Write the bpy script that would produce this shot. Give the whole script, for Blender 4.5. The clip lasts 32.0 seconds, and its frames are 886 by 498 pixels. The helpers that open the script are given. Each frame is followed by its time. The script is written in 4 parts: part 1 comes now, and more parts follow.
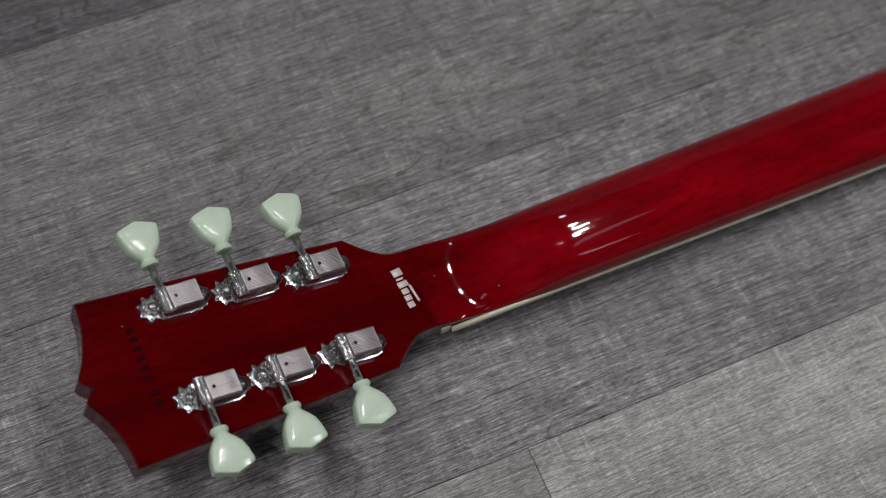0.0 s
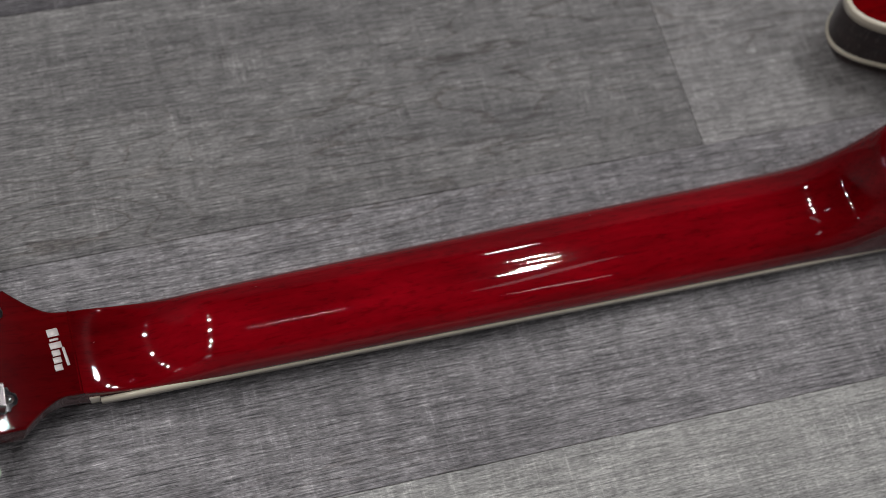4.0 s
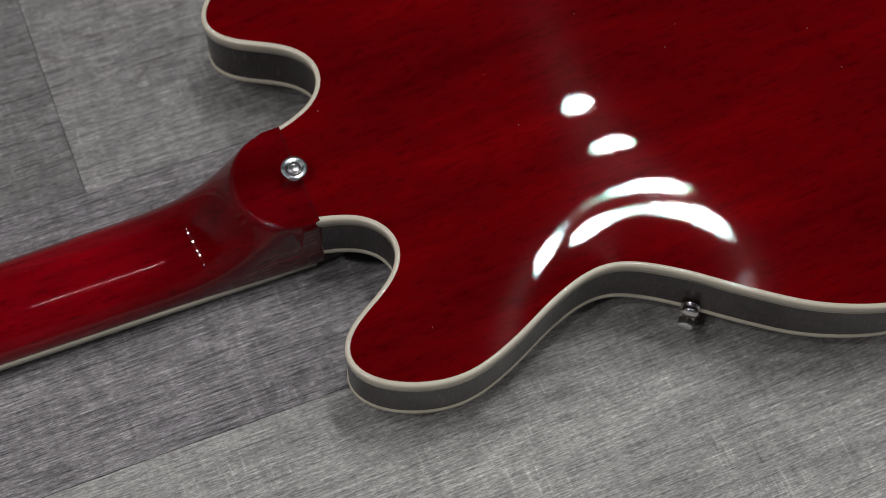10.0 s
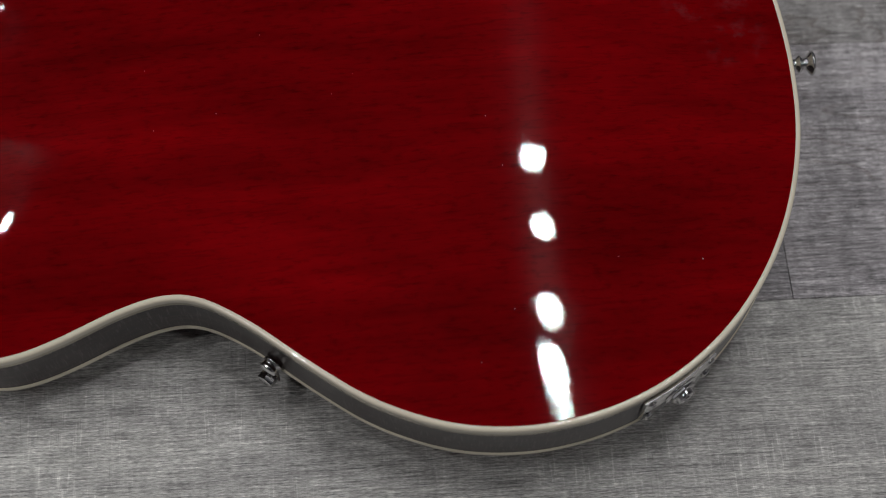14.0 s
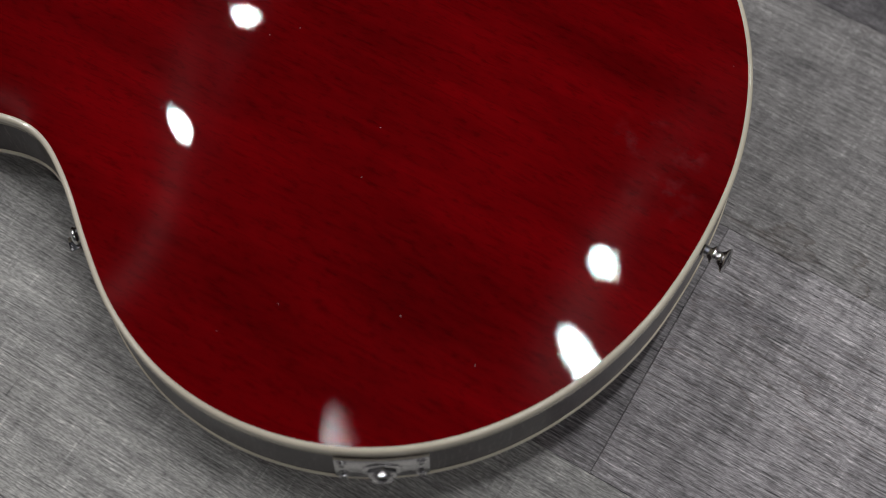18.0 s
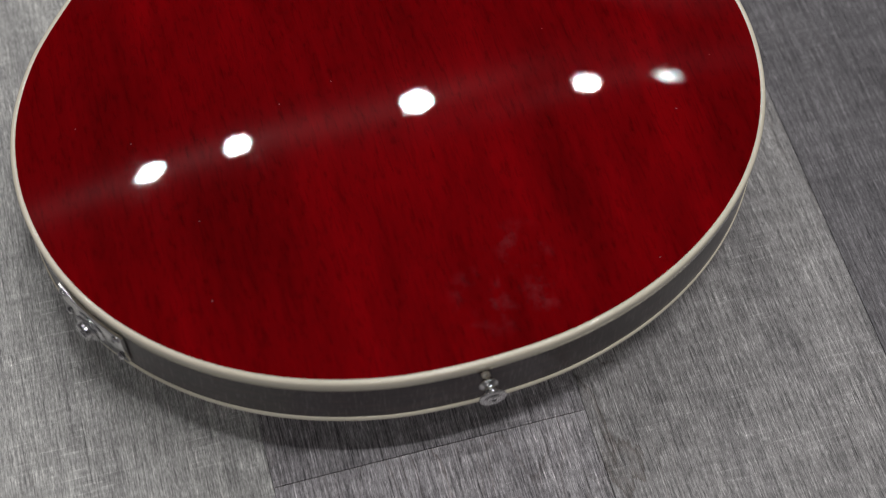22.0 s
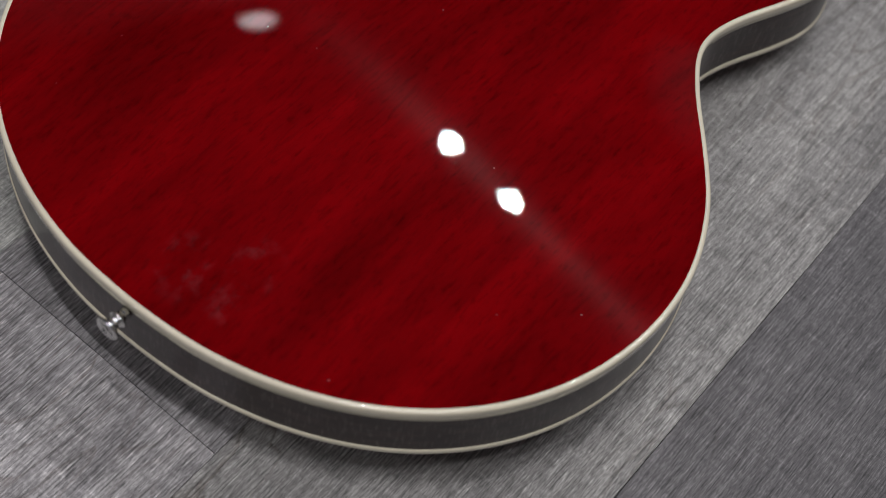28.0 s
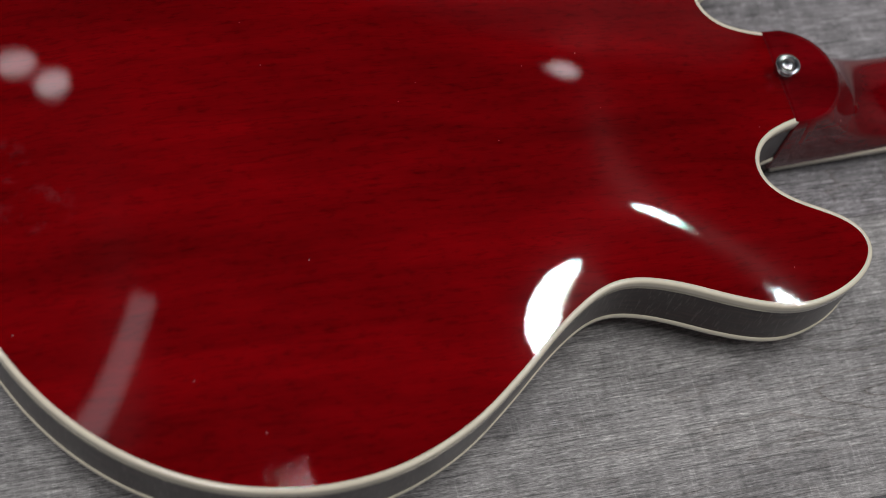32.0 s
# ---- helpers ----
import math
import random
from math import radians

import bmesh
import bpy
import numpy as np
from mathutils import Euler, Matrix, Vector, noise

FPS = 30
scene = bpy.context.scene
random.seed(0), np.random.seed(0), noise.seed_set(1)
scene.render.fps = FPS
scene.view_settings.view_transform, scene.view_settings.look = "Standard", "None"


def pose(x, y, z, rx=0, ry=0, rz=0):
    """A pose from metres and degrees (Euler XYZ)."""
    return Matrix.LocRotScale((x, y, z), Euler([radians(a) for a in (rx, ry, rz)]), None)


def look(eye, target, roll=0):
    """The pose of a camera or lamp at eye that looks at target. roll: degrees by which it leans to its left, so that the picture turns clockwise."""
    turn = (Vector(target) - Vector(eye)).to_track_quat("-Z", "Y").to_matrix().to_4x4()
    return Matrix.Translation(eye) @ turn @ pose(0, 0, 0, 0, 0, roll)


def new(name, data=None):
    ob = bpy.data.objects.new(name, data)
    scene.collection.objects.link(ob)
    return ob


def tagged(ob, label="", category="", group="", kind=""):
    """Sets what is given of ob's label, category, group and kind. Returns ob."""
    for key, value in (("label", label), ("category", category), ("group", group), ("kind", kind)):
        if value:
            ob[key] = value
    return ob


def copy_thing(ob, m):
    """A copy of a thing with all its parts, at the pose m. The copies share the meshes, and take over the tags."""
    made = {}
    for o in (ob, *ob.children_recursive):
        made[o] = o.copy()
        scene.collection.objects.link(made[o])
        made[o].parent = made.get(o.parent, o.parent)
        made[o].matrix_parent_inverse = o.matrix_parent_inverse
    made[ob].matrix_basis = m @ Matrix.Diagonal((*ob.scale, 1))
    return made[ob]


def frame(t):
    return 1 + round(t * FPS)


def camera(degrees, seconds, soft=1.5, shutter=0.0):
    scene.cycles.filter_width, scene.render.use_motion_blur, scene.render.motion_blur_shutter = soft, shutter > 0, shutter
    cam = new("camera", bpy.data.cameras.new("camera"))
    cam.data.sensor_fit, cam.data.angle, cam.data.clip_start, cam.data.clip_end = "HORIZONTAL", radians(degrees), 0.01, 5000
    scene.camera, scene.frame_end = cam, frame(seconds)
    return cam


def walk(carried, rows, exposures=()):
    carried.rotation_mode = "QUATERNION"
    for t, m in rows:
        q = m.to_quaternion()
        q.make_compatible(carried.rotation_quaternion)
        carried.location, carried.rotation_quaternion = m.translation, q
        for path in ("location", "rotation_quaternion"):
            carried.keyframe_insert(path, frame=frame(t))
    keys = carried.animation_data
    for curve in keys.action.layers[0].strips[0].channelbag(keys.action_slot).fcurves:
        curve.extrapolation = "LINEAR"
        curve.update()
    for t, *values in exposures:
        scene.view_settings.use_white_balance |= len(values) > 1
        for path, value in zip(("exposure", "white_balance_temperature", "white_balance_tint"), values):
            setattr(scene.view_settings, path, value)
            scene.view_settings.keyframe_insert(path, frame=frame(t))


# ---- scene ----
cam = camera(32.00, 32.0, soft=0.9)
PATH = [
    (0.0, (-0.1855, 0.1327, 0.7230), (-0.0938, 0.5301, -0.1901), 14.00),
    (0.5, (-0.1642, 0.1356, 0.7183), (-0.0771, 0.5409, -0.1917), 14.99),
    (1.0, (-0.1396, 0.1412, 0.7135), (-0.0558, 0.5564, -0.1923), 16.58),
    (1.5, (-0.1167, 0.1481, 0.7153), (-0.0432, 0.5642, -0.1911), 16.89),
    (2.0, (-0.0927, 0.1546, 0.7174), (-0.0263, 0.5695, -0.1901), 17.75),
    (2.5, (-0.0689, 0.1615, 0.7190), (-0.0074, 0.5759, -0.1889), 18.33),
    (4.5, (0.0352, 0.1602, 0.7114), (0.0610, 0.6138, -0.1794), 13.79),
    (5.0, (0.0615, 0.1705, 0.7121), (0.0837, 0.6228, -0.1795), 13.26),
    (5.5, (0.0828, 0.1796, 0.7138), (0.1066, 0.6276, -0.1798), 12.82),
    (6.0, (0.1058, 0.1920, 0.7175), (0.1236, 0.6309, -0.1808), 11.64),
    (6.5, (0.1274, 0.1954, 0.7151), (0.1531, 0.6392, -0.1806), 11.98),
    (7.0, (0.1553, 0.2045, 0.7140), (0.1846, 0.6493, -0.1811), 11.54),
    (7.5, (0.1826, 0.2118, 0.7131), (0.2175, 0.6562, -0.1821), 11.05),
    (8.0, (0.2067, 0.2166, 0.7132), (0.2476, 0.6603, -0.1820), 10.53),
    (8.5, (0.2347, 0.2199, 0.7112), (0.2841, 0.6664, -0.1822), 9.31),
    (9.0, (0.2554, 0.2231, 0.7105), (0.3097, 0.6696, -0.1825), 8.93),
    (9.5, (0.2868, 0.2249, 0.7078), (0.3367, 0.6757, -0.1833), 8.05),
    (10.0, (0.3166, 0.2311, 0.7081), (0.3594, 0.6806, -0.1842), 7.51),
    (10.5, (0.3567, 0.2423, 0.7083), (0.3930, 0.6870, -0.1867), 7.06),
    (11.0, (0.3971, 0.2523, 0.7090), (0.4267, 0.6909, -0.1892), 7.11),
    (11.5, (0.4331, 0.2628, 0.7110), (0.4555, 0.6943, -0.1908), 7.56),
    (12.0, (0.4653, 0.2709, 0.7127), (0.4727, 0.7002, -0.1904), 7.37),
    (12.5, (0.4953, 0.2805, 0.7110), (0.4804, 0.7074, -0.1931), 7.85),
    (13.0, (0.5373, 0.2931, 0.7090), (0.4930, 0.7144, -0.1968), 7.76),
    (13.5, (0.5713, 0.3122, 0.7077), (0.4974, 0.7263, -0.1997), 7.37),
    (14.0, (0.5996, 0.3269, 0.7069), (0.4999, 0.7349, -0.2007), 6.59),
    (14.5, (0.6334, 0.3414, 0.7041), (0.4992, 0.7437, -0.2016), 4.94),
    (16.5, (0.7326, 0.4077, 0.6981), (0.4999, 0.7504, -0.2120), 7.59),
    (17.0, (0.7533, 0.4300, 0.6985), (0.4980, 0.7503, -0.2138), 7.40),
    (17.5, (0.7807, 0.4480, 0.6960), (0.4933, 0.7546, -0.2114), 6.85),
    (18.0, (0.8091, 0.4793, 0.6933), (0.4885, 0.7581, -0.2120), 5.84),
    (18.5, (0.8330, 0.5137, 0.6919), (0.4825, 0.7581, -0.2122), 4.46),
    (19.0, (0.8546, 0.5582, 0.6915), (0.4765, 0.7568, -0.2127), 3.02),
    (19.5, (0.8740, 0.5846, 0.6879), (0.4714, 0.7547, -0.2115), 3.53),
    (20.0, (0.8875, 0.6114, 0.6863), (0.4666, 0.7505, -0.2101), 3.26),
    (20.5, (0.9001, 0.6501, 0.6834), (0.4624, 0.7454, -0.2106), 2.74),
    (21.0, (0.9105, 0.6963, 0.6797), (0.4570, 0.7394, -0.2105), 2.38),
    (21.5, (0.9184, 0.7281, 0.6763), (0.4535, 0.7354, -0.2090), 2.93),
    (22.0, (0.9196, 0.7708, 0.6722), (0.4505, 0.7307, -0.2101), 3.77),
    (22.5, (0.9215, 0.8062, 0.6675), (0.4472, 0.7224, -0.2089), 3.39),
    (23.0, (0.9216, 0.8409, 0.6629), (0.4478, 0.7134, -0.2085), 3.46),
    (23.5, (0.9124, 0.8704, 0.6622), (0.4522, 0.7070, -0.2104), 4.49),
    (24.0, (0.8999, 0.9034, 0.6598), (0.4503, 0.7039, -0.2108), 5.04),
    (24.5, (0.8738, 0.9334, 0.6613), (0.4433, 0.7038, -0.2116), 5.18),
    (25.0, (0.8570, 0.9600, 0.6612), (0.4385, 0.7017, -0.2096), 5.27),
    (25.5, (0.8388, 0.9994, 0.6535), (0.4298, 0.6887, -0.2045), 4.96),
    (27.5, (0.7512, 1.0716, 0.6528), (0.4226, 0.6657, -0.2000), 8.59),
    (28.0, (0.7196, 1.0935, 0.6516), (0.4232, 0.6605, -0.1998), 9.42),
    (28.5, (0.6923, 1.0998, 0.6551), (0.4248, 0.6578, -0.2012), 10.65),
    (29.0, (0.6573, 1.1140, 0.6544), (0.4283, 0.6520, -0.2024), 11.01),
    (29.5, (0.6237, 1.1219, 0.6527), (0.4283, 0.6436, -0.2034), 13.43),
    (30.0, (0.5830, 1.1358, 0.6519), (0.4355, 0.6328, -0.1997), 13.28),
    (30.5, (0.5482, 1.1316, 0.6554), (0.4417, 0.6278, -0.2019), 14.05),
    (31.0, (0.5133, 1.1157, 0.6708), (0.4409, 0.6284, -0.1994), 15.43),
    (31.5, (0.4691, 1.1094, 0.6756), (0.4366, 0.6181, -0.1947), 13.32),
    (32.0, (0.4350, 1.0805, 0.6816), (0.4189, 0.6021, -0.1965), 15.23),
]
EXPOSURES = ((0.0, -0.38), (2.0, -0.36), (5.0, -0.24), (7.0, -0.38), (10.0, -0.36), (13.0, -0.40), (15.0, -0.32), (17.0, -0.28), (18.0, -0.44), (19.0, -0.14), (20.0, -0.08), (24.0, -0.06), (28.0, 0.0), (32.0, -0.04))
walk(cam, [(t, look(eye, target, roll)) for t, eye, target, roll in PATH], EXPOSURES)
cam.data.dof.use_dof, cam.data.dof.focus_distance, cam.data.dof.aperture_fstop = True, 0.73, 5.6

# ---------------------------------------------------------------- light and exposure
world = bpy.data.worlds.new("room")
world.use_nodes = True
world.node_tree.nodes["Background"].inputs["Color"].default_value = (0.03, 0.03, 0.032, 1)
world.node_tree.nodes["Background"].inputs["Strength"].default_value = 0.1
scene.world = world
scene.view_settings.exposure = 0.0
ROOM = (-2.1, 2.9, -1.9, 3.3)
CEIL = 2.4
# downlights: x, y, radius, watts; the last two are unseen fill added in the east
SPOTS = [(0.42, 1.61, 0.032, 6.6), (0.55, 1.32, 0.030, 6.6), (0.66, 1.00, 0.036, 6.6), (0.70, 0.84, 0.036, 6.6), (0.05, 2.74, 0.06, 3.5),
         (-1.34, 1.15, 0.036, 7.5), (-1.06, 0.46, 0.040, 10), (-0.77, -0.22, 0.034, 10), (-0.65, -0.59, 0.032, 10), (-0.26, -1.69, 0.08, 0.4), (1.69, -0.82, 0.08, 0.35), (1.89, -0.91, 0.08, 0.3),
         (-1.55, 1.50, 0.03, 0.6), (2.05, 0.35, 0.05, 8), (2.15, 1.05, 0.05, 8)]
# strip lights: x, y, width, length, turn in degrees, watts
STRIPS = [(0.97, 0.38, 0.10, 0.58, 0, 0.25), (0.300, 0.500, 0.008, 0.26, -65.4, 0.48)]

# ---------------------------------------------------------------- plan, in metres
# the guitar lies face down; its x runs from the headstock to the tail, its y to the bass side
GUITAR_POSE = Matrix.Translation((0.6611, 0.7738, 0.0042)) @ Matrix.Rotation(radians(24.60), 4, "Z") @ Matrix.Rotation(radians(-2.63), 4, "Y") @ Matrix.Rotation(radians(0.76), 4, "X")
RIM_TOP, RIM_BOTTOM, ARCH = 0.0707, 0.0332, 0.0128
# share of the arch that flattens out again towards the rim
RECURVE = 0.2
BIND_BACK, BIND_FRONT = 0.0060, 0.0040
# the lower bout is a superellipse about BOUT; the rest of the half outline runs through these places
BOUT = (-0.1560, 0.1503, 0.1770, 2.10)
HALF = [(-0.1874, 0.1726), (-0.2206, 0.1585), (-0.2495, 0.1377), (-0.2767, 0.1162), (-0.3028, 0.1038), (-0.3300, 0.1081), (-0.3570, 0.1192), (-0.3855, 0.1264), (-0.4119, 0.1209),
        (-0.4283, 0.1082), (-0.4324, 0.0960), (-0.4243, 0.0839), (-0.4090, 0.0728), (-0.3968, 0.0617), (-0.3932, 0.0504), (-0.3980, 0.0405), (-0.4075, 0.0320), (-0.4227, 0.0270)]
NUT_X, HEEL_X, HEEL_END = -0.857, -0.430, -0.4195
NUT_HALF, HEEL_HALF = 0.0216, 0.0270
BOARD_NUT, BOARD_HEEL = 0.0498, 0.0215
NECK_DEEP = 0.0162
FLARE = 0.0012
CAP_X, CAP_R, CAP_Y, CAP_Z = -0.4520, 0.0285, 1.0, 0.0712
HEAD_Z, HEAD_TILT, HEAD_THICK = 0.0616, 17.2, 0.0145
HEAD_HALF = [(0.0060, 0.0212), (0.016, 0.0219), (0.0225, 0.0250), (0.0290, 0.0298), (0.0350, 0.0350), (0.0350, 0.0350), (0.090, 0.0380), (0.1690, 0.0410), (0.1690, 0.0410), (0.1698, 0.0310), (0.1718, 0.0225), (0.1748, 0.0145),
             (0.1784, 0.0080), (0.1795, 0.0058), (0.1782, 0.0032), (0.1742, 0.0)]
HEAD_SPLIT = [(0, 5), (5, 8), (8, 16)]
HEAD_SKEW = 0.0150
VOLUTE, VOLUTE_START = 0.0880, 0.076
HEAD_Y = 0.0020
HEAD_FIRST, HEAD_PITCH, TUNER_TREBLE, TUNER_BASS, TUNER_SPLAY = 0.0560, 0.0357, 0.0200, 0.0228, 0.0018
LOGO_X, LOGO_Y, LOGO_S = 0.0160, 0.0105, 0.86
SERIAL_X = 0.150
TAIL_X, TAIL_Z, TAIL_DROOP = -0.0060, 0.0615, 0
STRAP_X, STRAP_Y = -0.4225, -0.001
JACK_X, JACK_Z, JACK_BEND = -0.083, 0.0520, 0.16
KNOB_X, KNOB_Z = -0.2660, 0.0395
GUARD = [(-0.41, -0.028), (-0.36, -0.055), (-0.31, -0.088), (-0.288, -0.0990), (-0.268, -0.106), (-0.25, -0.09), (-0.24, -0.04), (-0.30, -0.028)]
GUARD_Z = 0.0215
# plank floor
PLANK_DEG, PLANK_W, PLANK_L, PLANK_V0 = 23.8, 0.1490, 1.22, 0.343
PLANK_SHIFT = {0: 0.912, 1: 0.398, -1: 0.073, 2: 1.05, -2: 0.63, 3: 0.2}
PLANK_TONE = {(1, 0): 1.48, (1, -1): 1.06, (0, -1): 1.26, (0, 0): 1.92, (-1, -1): 1.55, (-1, 0): 2.15, (2, -1): 0.64, (2, 0): 0.62, (2, -2): 0.88, (-2, -1): 1.2, (-2, 0): 1.5}
# tint of each row of planks
PLANK_TINT = {1: (1.0, 0.997, 0.945), -1: (0.98, 1.0, 0.925), 0: (1.0, 0.984, 0.978), 2: (1.0, 0.975, 0.99)}
# strength of the printed grain in each row
PLANK_INK = {1: 0.75, 0: 0.95, -1: 0.6, 2: 0.8, -2: 0.6}

# ---------------------------------------------------------------- materials
def mat(name):
    m = bpy.data.materials.new(name)
    m.use_nodes = True
    n, l = m.node_tree.nodes, m.node_tree.links
    return m, n, l, n["Principled BSDF"]


def noise_at(n, l, vec, scale, detail=4.0, rough=0.55):
    t = n.new("ShaderNodeTexNoise")
    t.inputs["Scale"].default_value = scale
    t.inputs["Detail"].default_value = detail
    t.inputs["Roughness"].default_value = rough
    l.new(vec, t.inputs["Vector"])
    return t.outputs["Fac"]


def stretched(n, l, vec, s):
    m = n.new("ShaderNodeMapping")
    m.inputs["Scale"].default_value = s
    l.new(vec, m.inputs["Vector"])
    return m.outputs["Vector"]


def ramp(n, l, fac, stops):
    r = n.new("ShaderNodeValToRGB")
    e = r.color_ramp.elements
    while len(e) < len(stops):
        e.new(0.5)
    for el, (p, c) in zip(e, stops):
        el.position, el.color = p, (*c, 1)
    l.new(fac, r.inputs["Fac"])
    return r.outputs["Color"]


def mixed(n, l, kind, fac, a, b):
    m = n.new("ShaderNodeMix")
    m.data_type, m.blend_type = "RGBA", kind
    if isinstance(fac, float):
        m.inputs[0].default_value = fac
    else:
        l.new(fac, m.inputs[0])
    for v, i in ((a, 6), (b, 7)):
        if isinstance(v, tuple):
            m.inputs[i].default_value = (*v, 1)
        else:
            l.new(v, m.inputs[i])
    return m.outputs[2]


def maths(n, l, op, a, b=None):
    m = n.new("ShaderNodeMath")
    m.operation = op
    for v, i in ((a, 0), (b, 1)):
        if v is None:
            continue
        if isinstance(v, (int, float)):
            m.inputs[i].default_value = v
        else:
            l.new(v, m.inputs[i])
    return m.outputs[0]


def bump(n, l, bsdf, height, strength, dist=0.001, slot="Normal"):
    b = n.new("ShaderNodeBump")
    b.inputs["Strength"].default_value, b.inputs["Distance"].default_value = strength, dist
    l.new(height, b.inputs["Height"])
    l.new(b.outputs["Normal"], bsdf.inputs[slot])


def red_lacquer(name, dark, mid, light, coat_rough=0.014, end_shade=None):
    """Cherry stain over figured wood under a polished clear coat. The grain runs along the object's x."""
    m, n, l, b = mat(name)
    co = n.new("ShaderNodeTexCoord").outputs["Object"]
    turned = n.new("ShaderNodeMapping")
    turned.inputs["Rotation"].default_value = (0, 0, 0.35)
    l.new(co, turned.inputs["Vector"])
    cloud = noise_at(n, l, stretched(n, l, turned.outputs["Vector"], (9, 20, 20)), 1.6, 5, 0.62)
    broad = noise_at(n, l, stretched(n, l, co, (3.0, 17, 17)), 1.6, 5, 0.6)
    pores = noise_at(n, l, stretched(n, l, co, (70, 640, 640)), 1.0, 2, 0.5)
    fine = noise_at(n, l, stretched(n, l, co, (14, 190, 190)), 1.0, 4, 0.65)
    dots = noise_at(n, l, stretched(n, l, co, (150, 420, 420)), 1.0, 3, 0.6)
    c = ramp(n, l, maths(n, l, "ADD", maths(n, l, "MULTIPLY", cloud, 0.35), maths(n, l, "MULTIPLY", broad, 0.65)), [(0.36, dark), (0.50, mid), (0.64, light)])
    c = mixed(n, l, "MULTIPLY", 0.42, c, ramp(n, l, fine, [(0.34, (0.68, 0.62, 0.62)), (0.62, (1.14, 1.1, 1.1))]))
    c = mixed(n, l, "MULTIPLY", 0.3, c, ramp(n, l, pores, [(0.33, (0.35, 0.3, 0.3)), (0.43, (1.03, 1, 1))]))
    c = mixed(n, l, "MULTIPLY", 0.5, c, ramp(n, l, dots, [(0.30, (0.45, 0.4, 0.4)), (0.44, (1, 1, 1)), (0.70, (1.15, 1.1, 1.1))]))
    if end_shade:
        # heel's shade is put into the colour; headstock end darkens to meet its lacquer
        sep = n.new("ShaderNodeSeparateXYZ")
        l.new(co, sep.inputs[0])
        for start, full in end_shade:
            shade_ramp = n.new("ShaderNodeMapRange")
            shade_ramp.interpolation_type = "SMOOTHSTEP"
            shade_ramp.inputs["From Min"].default_value, shade_ramp.inputs["From Max"].default_value = start, full
            l.new(maths(n, l, "ADD", sep.outputs[0], maths(n, l, "MULTIPLY", broad, 0.02)), shade_ramp.inputs["Value"])
            c = mixed(n, l, "MULTIPLY", shade_ramp.outputs["Result"], c, (0.46, 0.40, 0.40))
    spot = n.new("ShaderNodeTexVoronoi")
    spot.voronoi_dimensions = "2D"
    spot.inputs["Scale"].default_value = 21.0
    l.new(co, spot.inputs["Vector"])
    chip = maths(n, l, "MULTIPLY", maths(n, l, "LESS_THAN", spot.outputs["Distance"], 0.0055), maths(n, l, "GREATER_THAN", noise_at(n, l, co, 9.0, 1), 0.52))
    c = mixed(n, l, "MIX", maths(n, l, "MULTIPLY", chip, 0.7), c, (0.5, 0.36, 0.33))
    # dry hand smudges near the tail
    marks = None
    for mx, my, mr in ((-0.052, 0.030, 0.016), (-0.034, 0.010, 0.020), (-0.030, 0.034, 0.012)):
        off = n.new("ShaderNodeVectorMath")
        off.operation = "DISTANCE"
        flat_co = n.new("ShaderNodeVectorMath")
        flat_co.operation = "MULTIPLY"
        flat_co.inputs[1].default_value = (1, 1, 0)
        l.new(co, flat_co.inputs[0])
        l.new(flat_co.outputs[0], off.inputs[0])
        off.inputs[1].default_value = (mx, my, 0)
        d = n.new("ShaderNodeMapRange")
        d.inputs["From Min"].default_value, d.inputs["From Max"].default_value = 0.0, mr
        d.inputs["To Min"].default_value, d.inputs["To Max"].default_value = 1.0, 0.0
        l.new(off.outputs["Value"], d.inputs["Value"])
        marks = d.outputs["Result"] if marks is None else maths(n, l, "MAXIMUM", marks, d.outputs["Result"])
    wisp = n.new("ShaderNodeMapRange")
    wisp.inputs["From Min"].default_value, wisp.inputs["From Max"].default_value = 0.50, 0.72
    l.new(noise_at(n, l, co, 80.0, 5, 0.65), wisp.inputs["Value"])
    c = mixed(n, l, "MIX", maths(n, l, "MULTIPLY", maths(n, l, "MULTIPLY", marks, wisp.outputs["Result"]), 0.14), c, (0.30, 0.16, 0.18))
    l.new(c, b.inputs["Base Color"])
    b.inputs["Roughness"].default_value = 0.2
    b.inputs["Specular IOR Level"].default_value = 0.005
    b.inputs["Anisotropic"].default_value = 1.0
    along = n.new("ShaderNodeVectorTransform")
    along.vector_type, along.convert_from, along.convert_to = "VECTOR", "OBJECT", "WORLD"
    along.inputs[0].default_value = (0, 1, 0)
    l.new(along.outputs[0], b.inputs["Tangent"])
    b.inputs["Coat Weight"].default_value = 1.0
    b.inputs["Coat IOR"].default_value = 1.50
    smudge = noise_at(n, l, co, 16.0, 6, 0.65)
    cr = n.new("ShaderNodeMapRange")
    cr.inputs["From Min"].default_value, cr.inputs["From Max"].default_value = 0.52, 0.72
    cr.inputs["To Min"].default_value, cr.inputs["To Max"].default_value = coat_rough, coat_rough + 0.03
    l.new(smudge, cr.inputs["Value"])
    l.new(cr.outputs["Result"], b.inputs["Coat Roughness"])
    peel = noise_at(n, l, stretched(n, l, co, (600, 1000, 800)), 1.0, 3, 0.6)
    bump(n, l, b, peel, 0.018, 0.0004, "Coat Normal")
    return m


